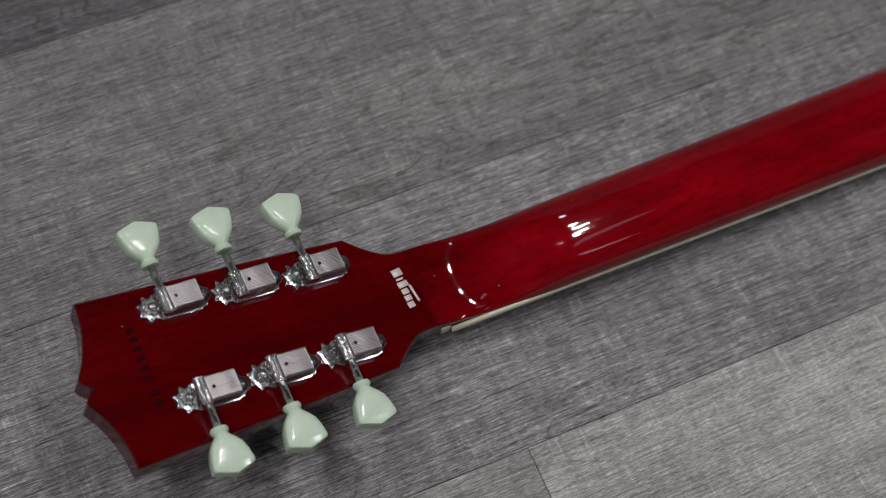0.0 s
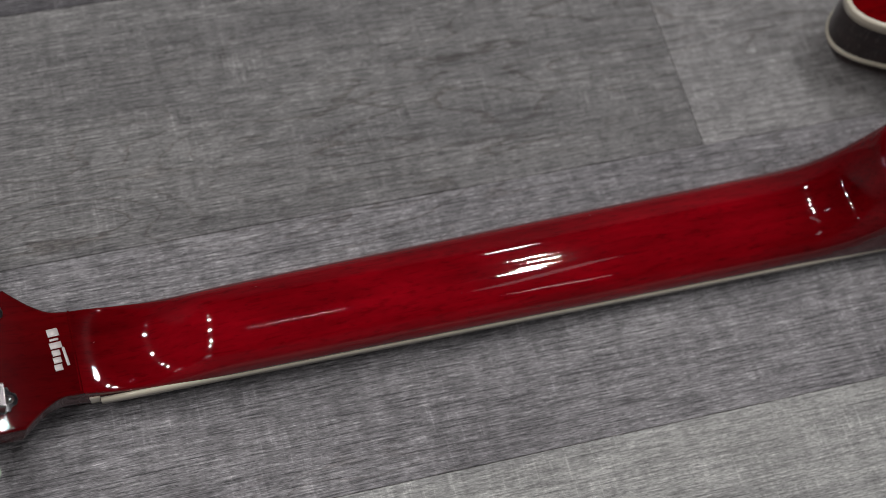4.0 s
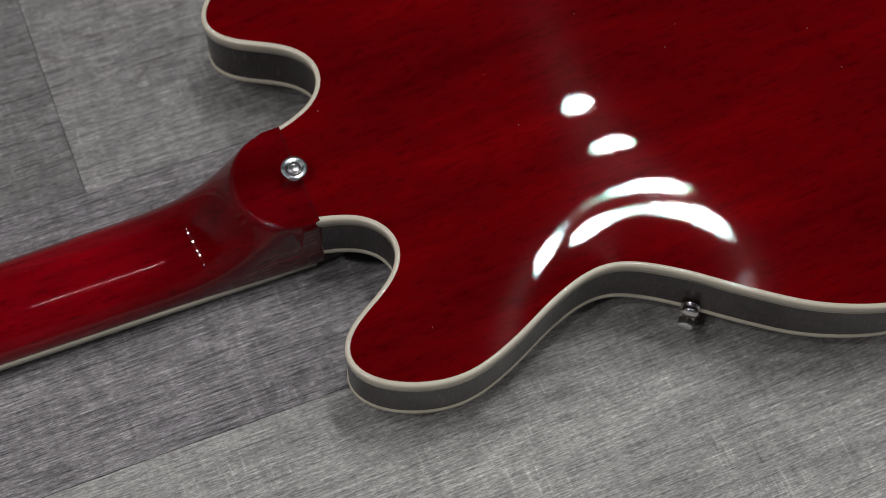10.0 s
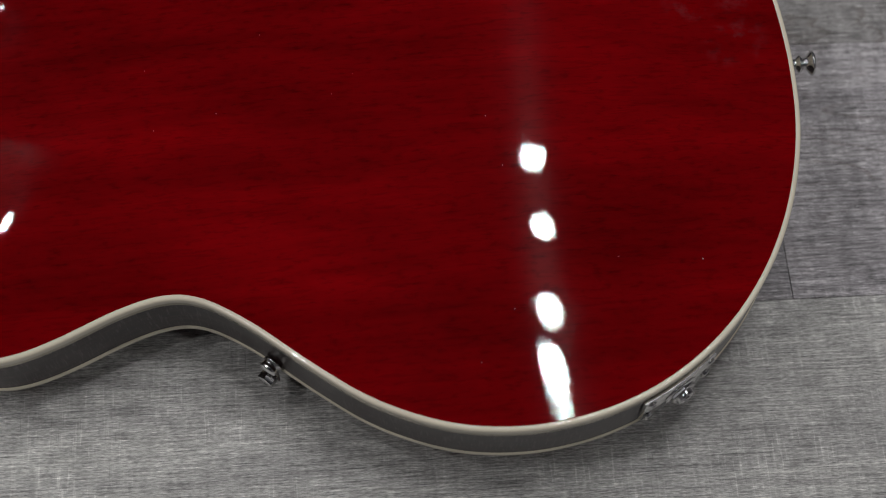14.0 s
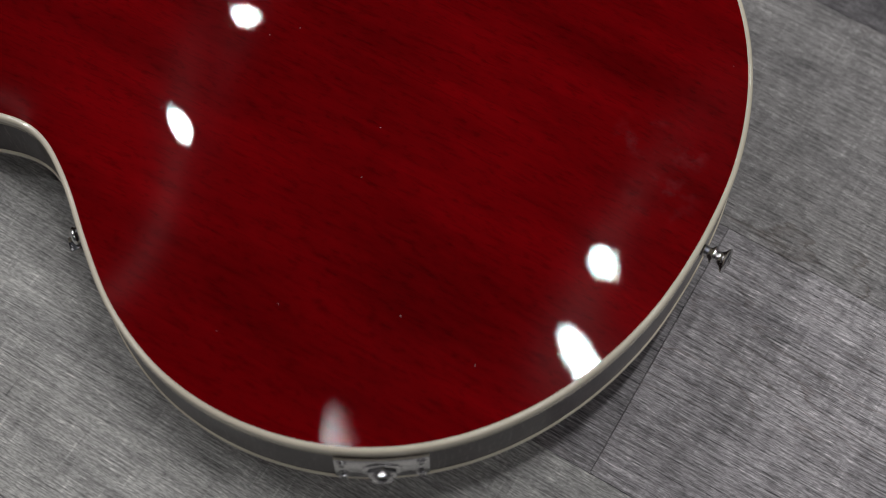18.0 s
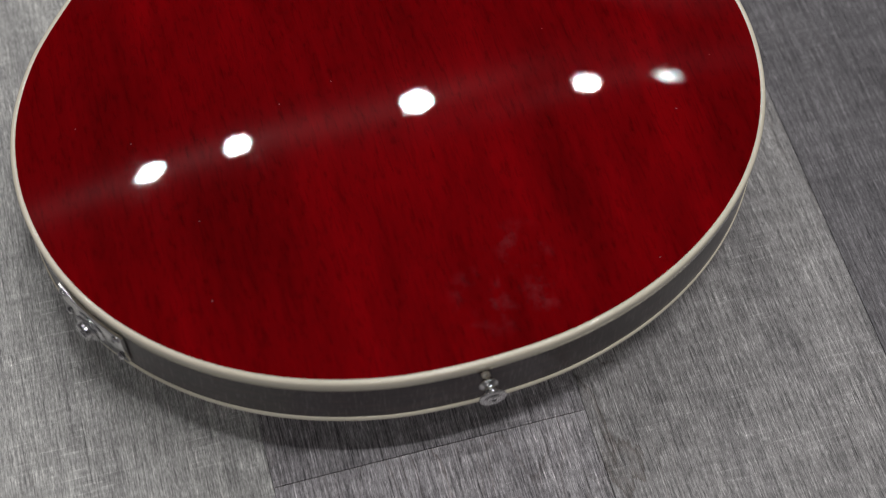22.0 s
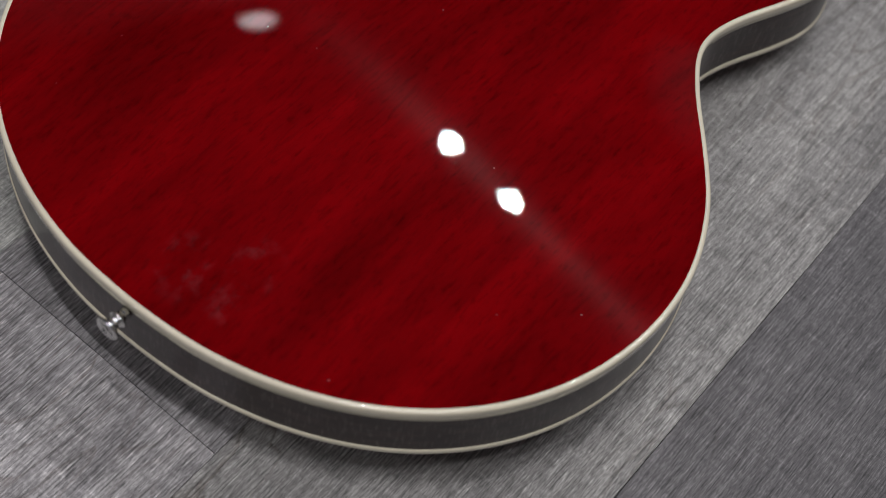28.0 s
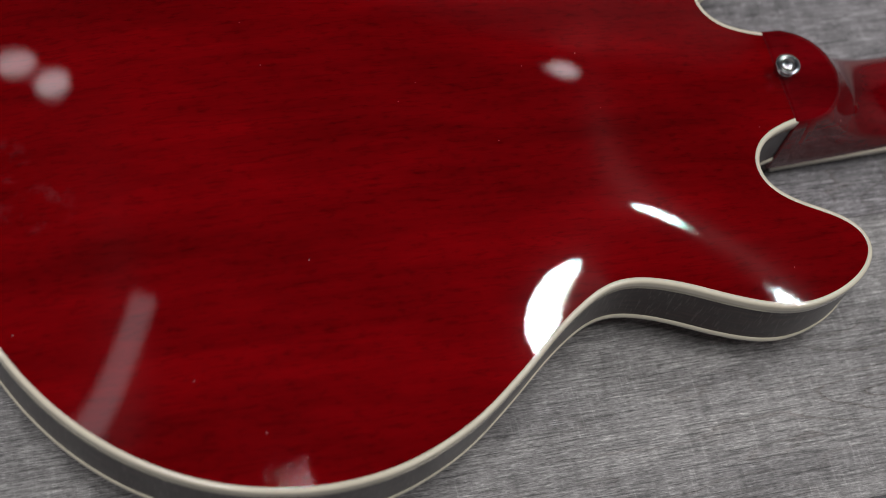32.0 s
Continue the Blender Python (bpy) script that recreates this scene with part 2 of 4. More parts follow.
def rim_lacquer():
    """Almost black cherry side under a clear coat with fine crossing polish scratches."""
    m, n, l, b = mat("dark_cherry_rim")
    co = n.new("ShaderNodeTexCoord").outputs["Object"]
    fine = noise_at(n, l, stretched(n, l, co, (60, 60, 420)), 1.0, 4, 0.65)
    turned = n.new("ShaderNodeMapping")
    turned.inputs["Rotation"].default_value = (0.6, 0.6, 0.3)
    turned.inputs["Scale"].default_value = (900, 900, 110)
    l.new(co, turned.inputs["Vector"])
    scratch = noise_at(n, l, turned.outputs["Vector"], 1.0, 3, 0.6)
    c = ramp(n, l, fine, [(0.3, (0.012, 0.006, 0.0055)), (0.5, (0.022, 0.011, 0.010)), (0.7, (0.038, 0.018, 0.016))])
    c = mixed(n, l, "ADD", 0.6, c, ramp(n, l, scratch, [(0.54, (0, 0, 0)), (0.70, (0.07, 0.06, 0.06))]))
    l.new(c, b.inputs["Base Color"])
    b.inputs["Roughness"].default_value = 0.38
    b.inputs["Specular IOR Level"].default_value = 0.15
    b.inputs["Coat Weight"].default_value = 0.6
    b.inputs["Coat IOR"].default_value = 1.42
    b.inputs["Coat Roughness"].default_value = 0.08
    bump(n, l, b, scratch, 0.10, 0.0004, "Coat Normal")
    return m


def plain(name, col, rough, metal=0.0, coat=0.0, vary=0.12, scale=60.0, spec=0.5):
    m, n, l, b = mat(name)
    co = n.new("ShaderNodeTexCoord").outputs["Object"]
    v = noise_at(n, l, co, scale, 4)
    hi = tuple(min(1.0, x * (1 + vary)) for x in col)
    lo = tuple(x * (1 - vary) for x in col)
    l.new(ramp(n, l, v, [(0.3, lo), (0.7, hi)]), b.inputs["Base Color"])
    r = n.new("ShaderNodeMapRange")
    r.inputs["To Min"].default_value, r.inputs["To Max"].default_value = rough * 0.7, rough * 1.35
    l.new(noise_at(n, l, co, scale * 2.3, 3), r.inputs["Value"])
    l.new(r.outputs["Result"], b.inputs["Roughness"])
    b.inputs["Metallic"].default_value = metal
    b.inputs["Specular IOR Level"].default_value = spec
    b.inputs["Coat Weight"].default_value = coat
    b.inputs["Coat Roughness"].default_value = 0.04
    return m


def vinyl_wood():
    """Grey printed oak with embossed fibres and faint cross-sawn marks; each plank has its own tone and print."""
    m, n, l, b = mat("grey_oak_vinyl")
    co = n.new("ShaderNodeTexCoord").outputs["Object"]
    info = n.new("ShaderNodeObjectInfo")
    rnd = info.outputs["Random"]
    comb = n.new("ShaderNodeCombineXYZ")
    l.new(maths(n, l, "MULTIPLY", rnd, 37.0), comb.inputs[0])
    l.new(maths(n, l, "MULTIPLY", rnd, 91.0), comb.inputs[1])
    add = n.new("ShaderNodeVectorMath")
    add.operation = "ADD"
    l.new(co, add.inputs[0])
    l.new(comb.outputs[0], add.inputs[1])
    v = add.outputs[0]
    def at(sx, sy, detail=3, rough=0.6):
        return noise_at(n, l, stretched(n, l, v, (sx, sy, 1)), 1.0, detail, rough)

    def span(val, lo, hi, out_lo, out_hi):
        r = n.new("ShaderNodeMapRange")
        for k, x in zip(("From Min", "From Max", "To Min", "To Max"), (lo, hi, out_lo, out_hi)):
            r.inputs[k].default_value = x
        l.new(val, r.inputs["Value"])
        return r.outputs["Result"]

    def grey(*stops):
        return [(p, (k, k, k)) for p, k in stops]

    # the object's alpha holds how strongly the plank's print is inked
    ink = info.outputs["Alpha"]
    blotch, figure, streak = at(6, 18, 5), at(5, 40, 4), at(14, 190, 4, 0.65)
    thread, dash, fleck = at(34, 900, 4, 0.72), at(120, 1000, 3, 0.7), at(330, 1300, 2)
    grain = maths(n, l, "MULTIPLY", maths(n, l, "ADD", thread, dash), 0.5)
    # rough-sawn marks across the plank and soft cross ripples, in patches
    saw, ripple, patch = at(620, 40, 3, 0.65), at(130, 46, 2, 0.5), at(22, 26, 3, 0.5)
    # cathedral figure: thin ragged dark lines along the contours of a stretched field
    contour = maths(n, l, "ADD", at(5.5, 22, 2, 0.4), maths(n, l, "MULTIPLY", at(60, 300, 3), 0.035))
    ring = maths(n, l, "FRACT", maths(n, l, "MULTIPLY", contour, 15.0))
    base = ramp(n, l, blotch, [(0.28, (0.146, 0.141, 0.142)), (0.5, (0.176, 0.171, 0.172)), (0.72, (0.212, 0.207, 0.206))])
    base = mixed(n, l, "MULTIPLY", 0.6, base, ramp(n, l, figure, [(0.3, (0.70, 0.69, 0.70)), (0.65, (1.14, 1.13, 1.12))]))
    base = mixed(n, l, "MULTIPLY", span(at(2.6, 6, 2, 0.5), 0.50, 0.62, 0.0, 0.9), base, ramp(n, l, ring, [(0.0, (0.50, 0.45, 0.42)), (0.06, (0.72, 0.69, 0.67)), (0.16, (1.02, 1.02, 1.02)), (0.97, (1, 1, 1)), (1.0, (0.55, 0.50, 0.48))]))
    base = mixed(n, l, "MULTIPLY", 0.5, base, ramp(n, l, streak, [(0.33, (0.66, 0.65, 0.66)), (0.62, (1.10, 1.10, 1.09))]))
    base = mixed(n, l, "MULTIPLY", ink, base, ramp(n, l, ripple, grey((0.34, 0.80), (0.5, 1.0), (0.66, 1.15))))
    base = mixed(n, l, "MULTIPLY", ink, base, ramp(n, l, thread, grey((0.34, 0.20), (0.43, 0.74), (0.50, 1.0), (0.58, 1.3), (0.68, 1.8))))
    base = mixed(n, l, "MULTIPLY", ink, base, ramp(n, l, dash, grey((0.34, 0.45), (0.44, 0.94), (0.56, 1.02), (0.64, 1.5), (0.72, 2.0))))
    base = mixed(n, l, "MULTIPLY", 0.8, base, ramp(n, l, fleck, grey((0.34, 0.62), (0.5, 1.0), (0.66, 1.35))))
    base = mixed(n, l, "MULTIPLY", span(patch, 0.42, 0.62, 0.05, 0.85), base, ramp(n, l, saw, grey((0.28, 0.55), (0.36, 0.95), (0.56, 1.02), (0.66, 1.45))))
    base = mixed(n, l, "MULTIPLY", 1.0, base, info.outputs["Color"])
    l.new(base, b.inputs["Base Color"])
    l.new(span(grain, 0.0, 1.0, 0.36, 0.62), b.inputs["Roughness"])
    b.inputs["Specular IOR Level"].default_value = 0.4
    hgt = maths(n, l, "ADD", maths(n, l, "MULTIPLY", grain, 1.0), maths(n, l, "MULTIPLY", saw, 0.4))
    bump(n, l, b, hgt, 0.8, 0.0009)
    return m


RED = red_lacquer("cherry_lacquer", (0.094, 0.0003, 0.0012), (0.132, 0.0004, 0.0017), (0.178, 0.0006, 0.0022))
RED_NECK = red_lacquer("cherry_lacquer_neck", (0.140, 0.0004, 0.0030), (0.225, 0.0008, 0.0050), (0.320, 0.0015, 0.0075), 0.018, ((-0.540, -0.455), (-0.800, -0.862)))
# darker copy of the lacquer: the headstock's dimmer light is in its colour
RED_HEAD_DIM = red_lacquer("cherry_lacquer_head_dim", (0.055, 0.0002, 0.0010), (0.078, 0.0003, 0.0014), (0.105, 0.0005, 0.0018), 0.016)
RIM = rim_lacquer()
CREAM = plain("aged_cream_binding", (0.66, 0.60, 0.46), 0.22, coat=0.8, vary=0.06, scale=30)
PLATE = plain("mirror_nickel", (0.74, 0.73, 0.72), 0.11, metal=1.0, vary=0.05, scale=90)
NICKEL = plain("polished_nickel", (0.76, 0.75, 0.74), 0.14, metal=1.0, vary=0.05, scale=90)
BRUSHED = plain("ribbed_nickel", (0.42, 0.385, 0.375), 0.34, metal=1.0, vary=0.08, scale=140)
BLACK = plain("black_plastic", (0.012, 0.012, 0.013), 0.2, vary=0.2)
EBONY = plain("dark_rosewood", (0.03, 0.02, 0.016), 0.5, vary=0.3, scale=80)
SILVER = plain("silver_decal_ink", (0.62, 0.56, 0.52), 0.38, metal=0.15, vary=0.08)
INK = plain("dark_stamped_ink", (0.022, 0.002, 0.004), 0.9, vary=0.2, spec=0.05)
WHITE = plain("ceiling_paint", (0.055, 0.055, 0.072), 0.8, vary=0.04, scale=8)
WALL = plain("grey_wall_paint", (0.20, 0.197, 0.20), 0.85, vary=0.05, scale=6)
FLOORMAT = vinyl_wood()
GROUT = plain("seam_bed", (0.22, 0.215, 0.21), 0.9, vary=0.2)


def jade():
    m, n, l, b = mat("pale_green_pearloid")
    co = n.new("ShaderNodeTexCoord").outputs["Object"]
    v = noise_at(n, l, co, 95.0, 4, 0.6)
    l.new(ramp(n, l, v, [(0.3, (0.52, 0.64, 0.48)), (0.55, (0.60, 0.72, 0.57)), (0.8, (0.70, 0.77, 0.61))]), b.inputs["Base Color"])
    b.inputs["Roughness"].default_value = 0.16
    b.inputs["Subsurface Weight"].default_value = 0.25
    b.inputs["Subsurface Radius"].default_value = (0.004, 0.005, 0.003)
    b.inputs["Subsurface Scale"].default_value = 0.6
    return m


JADE = jade()


# ---------------------------------------------------------------- mesh helpers
def smooth_mesh(me, smooth=True):
    for p in me.polygons:
        p.use_smooth = smooth
    return me


def part(name, bm, material, parent=None, label="", smooth=True, m=None):
    me = bpy.data.meshes.new(name)
    bm.normal_update()
    bm.to_mesh(me)
    bm.free()
    smooth_mesh(me, smooth)
    me.materials.append(material)
    ob = new(name, me)
    if m is not None:
        ob.matrix_basis = m
    ob.parent = parent
    if label:
        ob["label"] = label
    return ob


def sharpen(ob, deg=35):
    """Hard edges where faces meet at more than deg degrees."""
    bm = bmesh.new()
    bm.from_mesh(ob.data)
    for e in bm.edges:
        if len(e.link_faces) == 2 and e.calc_face_angle(0) > radians(deg):
            e.smooth = False
    bm.to_mesh(ob.data)
    bm.free()
    return ob


def grid_bm(rows, close_u=False, close_v=False, cap=False):
    """A skin over rows of equal length."""
    bm = bmesh.new()
    vs = [[bm.verts.new(p) for p in r] for r in rows]
    nu, nv = len(rows), len(rows[0])
    for i in range(nu if close_u else nu - 1):
        for j in range(nv if close_v else nv - 1):
            a, b = vs[i], vs[(i + 1) % nu]
            bm.faces.new((a[j], b[j], b[(j + 1) % nv], a[(j + 1) % nv]))
    if cap:
        bm.faces.new(vs[0][::-1])
        bm.faces.new(vs[-1])
    bmesh.ops.recalc_face_normals(bm, faces=bm.faces)
    return bm


def lathe(profile, seg=32, axis="z"):
    """A turned solid from (radius, height) pairs; the ends close on the axis."""
    rows = []
    for r, h in profile:
        ring = []
        for k in range(seg):
            a = 2 * math.pi * k / seg
            p = (r * math.cos(a), r * math.sin(a), h)
            ring.append(p if axis == "z" else (h, p[0], p[1]) if axis == "x" else (p[0], h, p[1]))
        rows.append(ring)
    return grid_bm(rows, close_v=True, cap=True)


def rounded_box(sx, sy, sz, r=0.0006, seg=2):
    bm = bmesh.new()
    bmesh.ops.create_cube(bm, size=1.0)
    bmesh.ops.scale(bm, vec=(sx, sy, sz), verts=bm.verts)
    bmesh.ops.bevel(bm, geom=bm.edges[:], offset=r, segments=seg, affect="EDGES", profile=0.6)
    return bm


from mathutils.geometry import delaunay_2d_cdt


def extruded(loop, z0, z1, bevel=0.0, seg=2):
    """A plate from a closed outline of (x, y), between two heights, its rims rounded."""
    rows = []
    if bevel:
        steps = [(bevel * (1 - math.sin(a)), bevel * (1 - math.cos(a))) for a in [k * math.pi / 2 / seg for k in range(seg + 1)]]
    else:
        steps = [(0.0, 0.0)]
    pts = [Vector(p) for p in loop]
    nn = len(pts)
    area = sum(pts[i].x * pts[(i + 1) % nn].y - pts[(i + 1) % nn].x * pts[i].y for i in range(nn))
    nor = []
    for i in range(nn):
        t = (pts[(i + 1) % nn] - pts[i - 1]).normalized()
        nor.append(Vector((t.y, -t.x)) * (1 if area > 0 else -1))
    for inset, up in steps:
        rows.append([(*(p - q * inset), z0 + up) for p, q in zip(pts, nor)])
    for inset, up in reversed(steps):
        rows.append([(*(p - q * inset), z1 - up) for p, q in zip(pts, nor)])
    bm = grid_bm(rows, close_v=True)
    bm.verts.ensure_lookup_table()
    for row, turn_over in ((rows[0], True), (rows[-1], False)):
        start = 0 if turn_over else nn * (len(rows) - 1)
        out = delaunay_2d_cdt([Vector(q[:2]) for q in row], [(i, (i + 1) % nn) for i in range(nn)], [], 1, 1e-7)
        for tri in out[2]:
            ids = [out[3][k][0] for k in tri if out[3][k]]
            if len(set(ids)) == 3:
                bm.faces.new([bm.verts[start + k] for k in ids])
    bmesh.ops.recalc_face_normals(bm, faces=bm.faces)
    return bm


def catmull(ctrl, per=12, closed=False):
    """A smooth curve through the given points."""
    out, nn = [], len(ctrl)
    last = nn if closed else nn - 1
    for i in range(last):
        if closed:
            p0, p1, p2, p3 = (Vector(ctrl[(i + k) % nn]) for k in (-1, 0, 1, 2))
        else:
            p1, p2 = Vector(ctrl[i]), Vector(ctrl[i + 1])
            p0 = Vector(ctrl[i - 1]) if i else 2 * p1 - p2
            p3 = Vector(ctrl[i + 2]) if i + 2 < nn else 2 * p2 - p1
        d = [max((b - a).length, 1e-9) ** 0.5 for a, b in ((p0, p1), (p1, p2), (p2, p3))]
        t0, t1 = 0.0, d[0]
        t2 = t1 + d[1]
        t3 = t2 + d[2]
        for k in range(per):
            t = t1 + (t2 - t1) * k / per
            a1 = p0 * ((t1 - t) / (t1 - t0)) + p1 * ((t - t0) / (t1 - t0))
            a2 = p1 * ((t2 - t) / (t2 - t1)) + p2 * ((t - t1) / (t2 - t1))
            a3 = p2 * ((t3 - t) / (t3 - t2)) + p3 * ((t - t2) / (t3 - t2))
            b1 = a1 * ((t2 - t) / (t2 - t0)) + a2 * ((t - t0) / (t2 - t0))
            b2 = a2 * ((t3 - t) / (t3 - t1)) + a3 * ((t - t1) / (t3 - t1))
            out.append(b1 * ((t2 - t) / (t2 - t1)) + b2 * ((t - t1) / (t2 - t1)))
    if not closed:
        out.append(Vector(ctrl[-1]))
    return out


def resample(pts, step):
    """Even spacing along an open curve."""
    d = np.r_[0, np.cumsum([(b - a).length for a, b in zip(pts, pts[1:])])]
    s = np.linspace(0, d[-1], max(3, int(round(d[-1] / step)) + 1))
    xs = np.array([p[:2] for p in pts])
    return [Vector((float(np.interp(v, d, xs[:, 0])), float(np.interp(v, d, xs[:, 1])))) for v in s]
# ---------------------------------------------------------------- the guitar
def body_half():
    """One half of the body's outline, from the tail round to the neck, as (x, y)."""
    cx, a, b, e = BOUT
    tail = [Vector((cx + a * math.cos(t) ** (2 / e), b * math.sin(t) ** (2 / e))) for t in [math.pi / 2 * k / 9 for k in range(9)]]
    return catmull([Vector((cx + a, 0.0))] + tail[1:] + [Vector((cx, b))] + [Vector(p) for p in HALF], 14)


HALF_CURVE = body_half()
SIDE = resample(HALF_CURVE, 0.0032)
LOOP = SIDE + [Vector((p.x, -p.y)) for p in SIDE[::-1]]
LOOP = [p for i, p in enumerate(LOOP) if (p - LOOP[i - 1]).length > 0.0008]
FIXED = {i for i, p in enumerate(LOOP) if p.x < HALF[-1][0] + 0.012 and abs(p.y) < HALF[-1][1] + 0.006}
arr = np.array([p[:] for p in LOOP])
hold = np.array([i in FIXED for i in range(len(LOOP))])[:, None]
for k in range(600):
    step = 0.5 if k % 2 == 0 else -0.525
    lap2 = (np.roll(arr, 1, 0) + np.roll(arr, -1, 0)) / 2 - arr
    arr = np.where(hold, arr, arr + step * lap2)
LOOP = [Vector(p) for p in arr.tolist()]


def arch(loop, inset, step):
    """Triangles inside the outline, with a soft arch of height 1 over them: a membrane under even pressure."""
    from mathutils.geometry import delaunay_2d_cdt
    nn = len(loop)
    rim = []
    for i in range(nn):
        t = (loop[(i + 1) % nn] - loop[i - 1]).normalized()
        q = Vector((t.y, -t.x))
        rim.append(loop[i] - q * inset * LOOP_SIGN)
    arr = np.array([p[:] for p in rim])
    xs = np.arange(arr[:, 0].min(), arr[:, 0].max(), step)
    ys = np.arange(arr[:, 1].min(), arr[:, 1].max(), step * 0.866)
    pts = []
    for j, y in enumerate(ys):
        for x in xs + (step / 2 if j % 2 else 0):
            d = np.hypot(arr[:, 0] - x, arr[:, 1] - y).min()
            if d < step * 0.55:
                continue
            x0, y0 = arr[:, 0], arr[:, 1]
            x1, y1 = np.roll(x0, -1), np.roll(y0, -1)
            c = (y0 > y) != (y1 > y)
            if (c & (x < (x1 - x0) * (y - y0) / np.where(y1 == y0, 1e-12, y1 - y0) + x0)).sum() % 2:
                pts.append(Vector((x, y)))
    out = delaunay_2d_cdt(rim + pts, [(i, (i + 1) % len(rim)) for i in range(len(rim))], [], 1, 1e-6)
    v = np.array([p[:] for p in out[0]])
    tri = np.array([f[:3] for f in out[2]])
    edge = np.hypot(v[:, None, 0] - arr[None, :, 0], v[:, None, 1] - arr[None, :, 1]).min(1) < 1e-6
    a, b, c = v[tri[:, 0]], v[tri[:, 1]], v[tri[:, 2]]
    ar = 0.5 * np.abs((b[:, 0] - a[:, 0]) * (c[:, 1] - a[:, 1]) - (b[:, 1] - a[:, 1]) * (c[:, 0] - a[:, 0])) + 1e-12
    ii, jj, ww = [], [], []
    for k in range(3):
        p, q, r = (tri[:, (k + s) % 3] for s in range(3))
        cot = ((v[p] - v[r]) * (v[q] - v[r])).sum(1) / (2 * ar)
        ii.append(p), jj.append(q), ww.append(cot / 2)
    ii, jj, ww = map(np.concatenate, (ii, jj, ww))
    load = np.zeros(len(v))
    for k in range(3):
        np.add.at(load, tri[:, k], ar / 3)

    def lap(u):
        y = np.zeros_like(u)
        d = ww * (u[ii] - u[jj])
        np.add.at(y, ii, d)
        np.add.at(y, jj, -d)
        y[edge] = 0
        return y

    u = np.zeros(len(v))
    r = np.where(edge, 0, load)
    p, rr = r.copy(), r @ r
    for _ in range(1000):
        q = lap(p)
        s = rr / (p @ q)
        u += s * p
        r -= s * q
        new_rr = r @ r
        if new_rr < 1e-22:
            break
        p, rr = r + new_rr / rr * p, new_rr
    return v, tri, u / u.max()


LOOP_SIGN = 1 if sum(LOOP[i].x * LOOP[(i + 1) % len(LOOP)].y - LOOP[(i + 1) % len(LOOP)].x * LOOP[i].y for i in range(len(LOOP))) > 0 else -1
PLATE_V, PLATE_T, PLATE_U = arch(LOOP, 0.0012, 0.0030)


def plate_height(u, x):
    """The arch's section, rising from a flatter border to a broad crown."""
    u = np.clip(u, 0, 1)
    # flatter over the neck block
    q = np.clip((-0.30 - x) / 0.13, 0, 1)
    u = u * (1 - 0.18 * q * q * (3 - 2 * q))
    return ARCH * ((1 - RECURVE) * u + RECURVE * u * u * (3 - 2 * u))


def plate(z, sign):
    bm = bmesh.new()
    h = plate_height(PLATE_U, PLATE_V[:, 0])
    vs = [bm.verts.new((p[0], p[1], z + sign * k)) for p, k in zip(PLATE_V, h)]
    for t in PLATE_T:
        bm.faces.new([vs[i] for i in (t if sign > 0 else t[::-1])])
    bmesh.ops.recalc_face_normals(bm, faces=bm.faces)
    return bm


def sweep(path, section, closed=False):
    """A section of (out, up) carried along a plan curve."""
    rows, nn = [], len(path)
    for i, p in enumerate(path):
        a = path[i - 1] if i or closed else path[0]
        b = path[(i + 1) % nn] if i < nn - 1 or closed else path[-1]
        t = (b - a).normalized()
        q = Vector((t.y, -t.x)) * LOOP_SIGN
        rows.append([(p.x + q.x * o, p.y + q.y * o, z) for o, z in section])
    return grid_bm(rows, close_u=closed, close_v=True, cap=not closed)


guitar = tagged(new("electric_guitar"), "cherry red semi-hollow electric guitar lying face down on floor", "guitar")
guitar.matrix_basis = GUITAR_POSE

# body shell
part("back", plate(RIM_TOP, 1), RED, guitar, "arched glossy cherry red mahogany back")
part("top", plate(RIM_BOTTOM, -1), RED, guitar)
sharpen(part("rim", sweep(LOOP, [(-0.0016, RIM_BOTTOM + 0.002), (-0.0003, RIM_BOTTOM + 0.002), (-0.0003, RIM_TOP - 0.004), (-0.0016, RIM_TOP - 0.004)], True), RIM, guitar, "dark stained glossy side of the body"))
BOUND = [p for p in LOOP if not (p.x < HALF[-1][0] + 0.0005 and abs(p.y) < HALF[-1][1] - 0.0005)]
k0 = max(range(len(BOUND)), key=lambda i: (BOUND[i] - BOUND[i - 1]).length)
BOUND = BOUND[k0:] + BOUND[:k0]


def binding_section(z, side, top, sign):
    """Outer face, rounded corner, narrow flat face on the plate, inner face."""
    s = [(0.0002, z - sign * side), (0.0003, z - sign * side * 0.5), (0.0003, z - sign * 0.0012)]
    s += [(0.0003 - 0.0015 * (1 - math.cos(a)), z - sign * 0.0012 + sign * 0.0015 * math.sin(a)) for a in (0.4, 0.8, 1.2, 1.57)]
    s += [(-top, z + sign * 0.0004), (-top - 0.0003, z - sign * 0.001), (-top, z - sign * side)]
    return s


part("back_binding", sweep(BOUND, binding_section(RIM_TOP, BIND_BACK, 0.0022, 1)), CREAM, guitar, "cream binding round the back")
part("front_binding", sweep(BOUND, binding_section(RIM_BOTTOM, BIND_FRONT, 0.0022, -1)), CREAM, guitar, "cream binding round the front")

# neck
def neck_half(x):
    """Half width of the neck at x."""
    f = (x - NUT_X) / (HEEL_X - NUT_X)
    return NUT_HALF + (HEEL_HALF - NUT_HALF) * f


def board_z(x):
    """Level of the playing side of the fingerboard."""
    f = (x - NUT_X) / (HEEL_X - NUT_X)
    return BOARD_NUT + (BOARD_HEEL - BOARD_NUT) * f


def cap_distance(x, y):
    """Distance outside the rounded heel cap."""
    cx, r = CAP_X + CAP_R, CAP_R
    dx, dy = x - cx, abs(y)
    return max(0.0, math.hypot(min(dx, 0.0), dy * CAP_Y) - r)


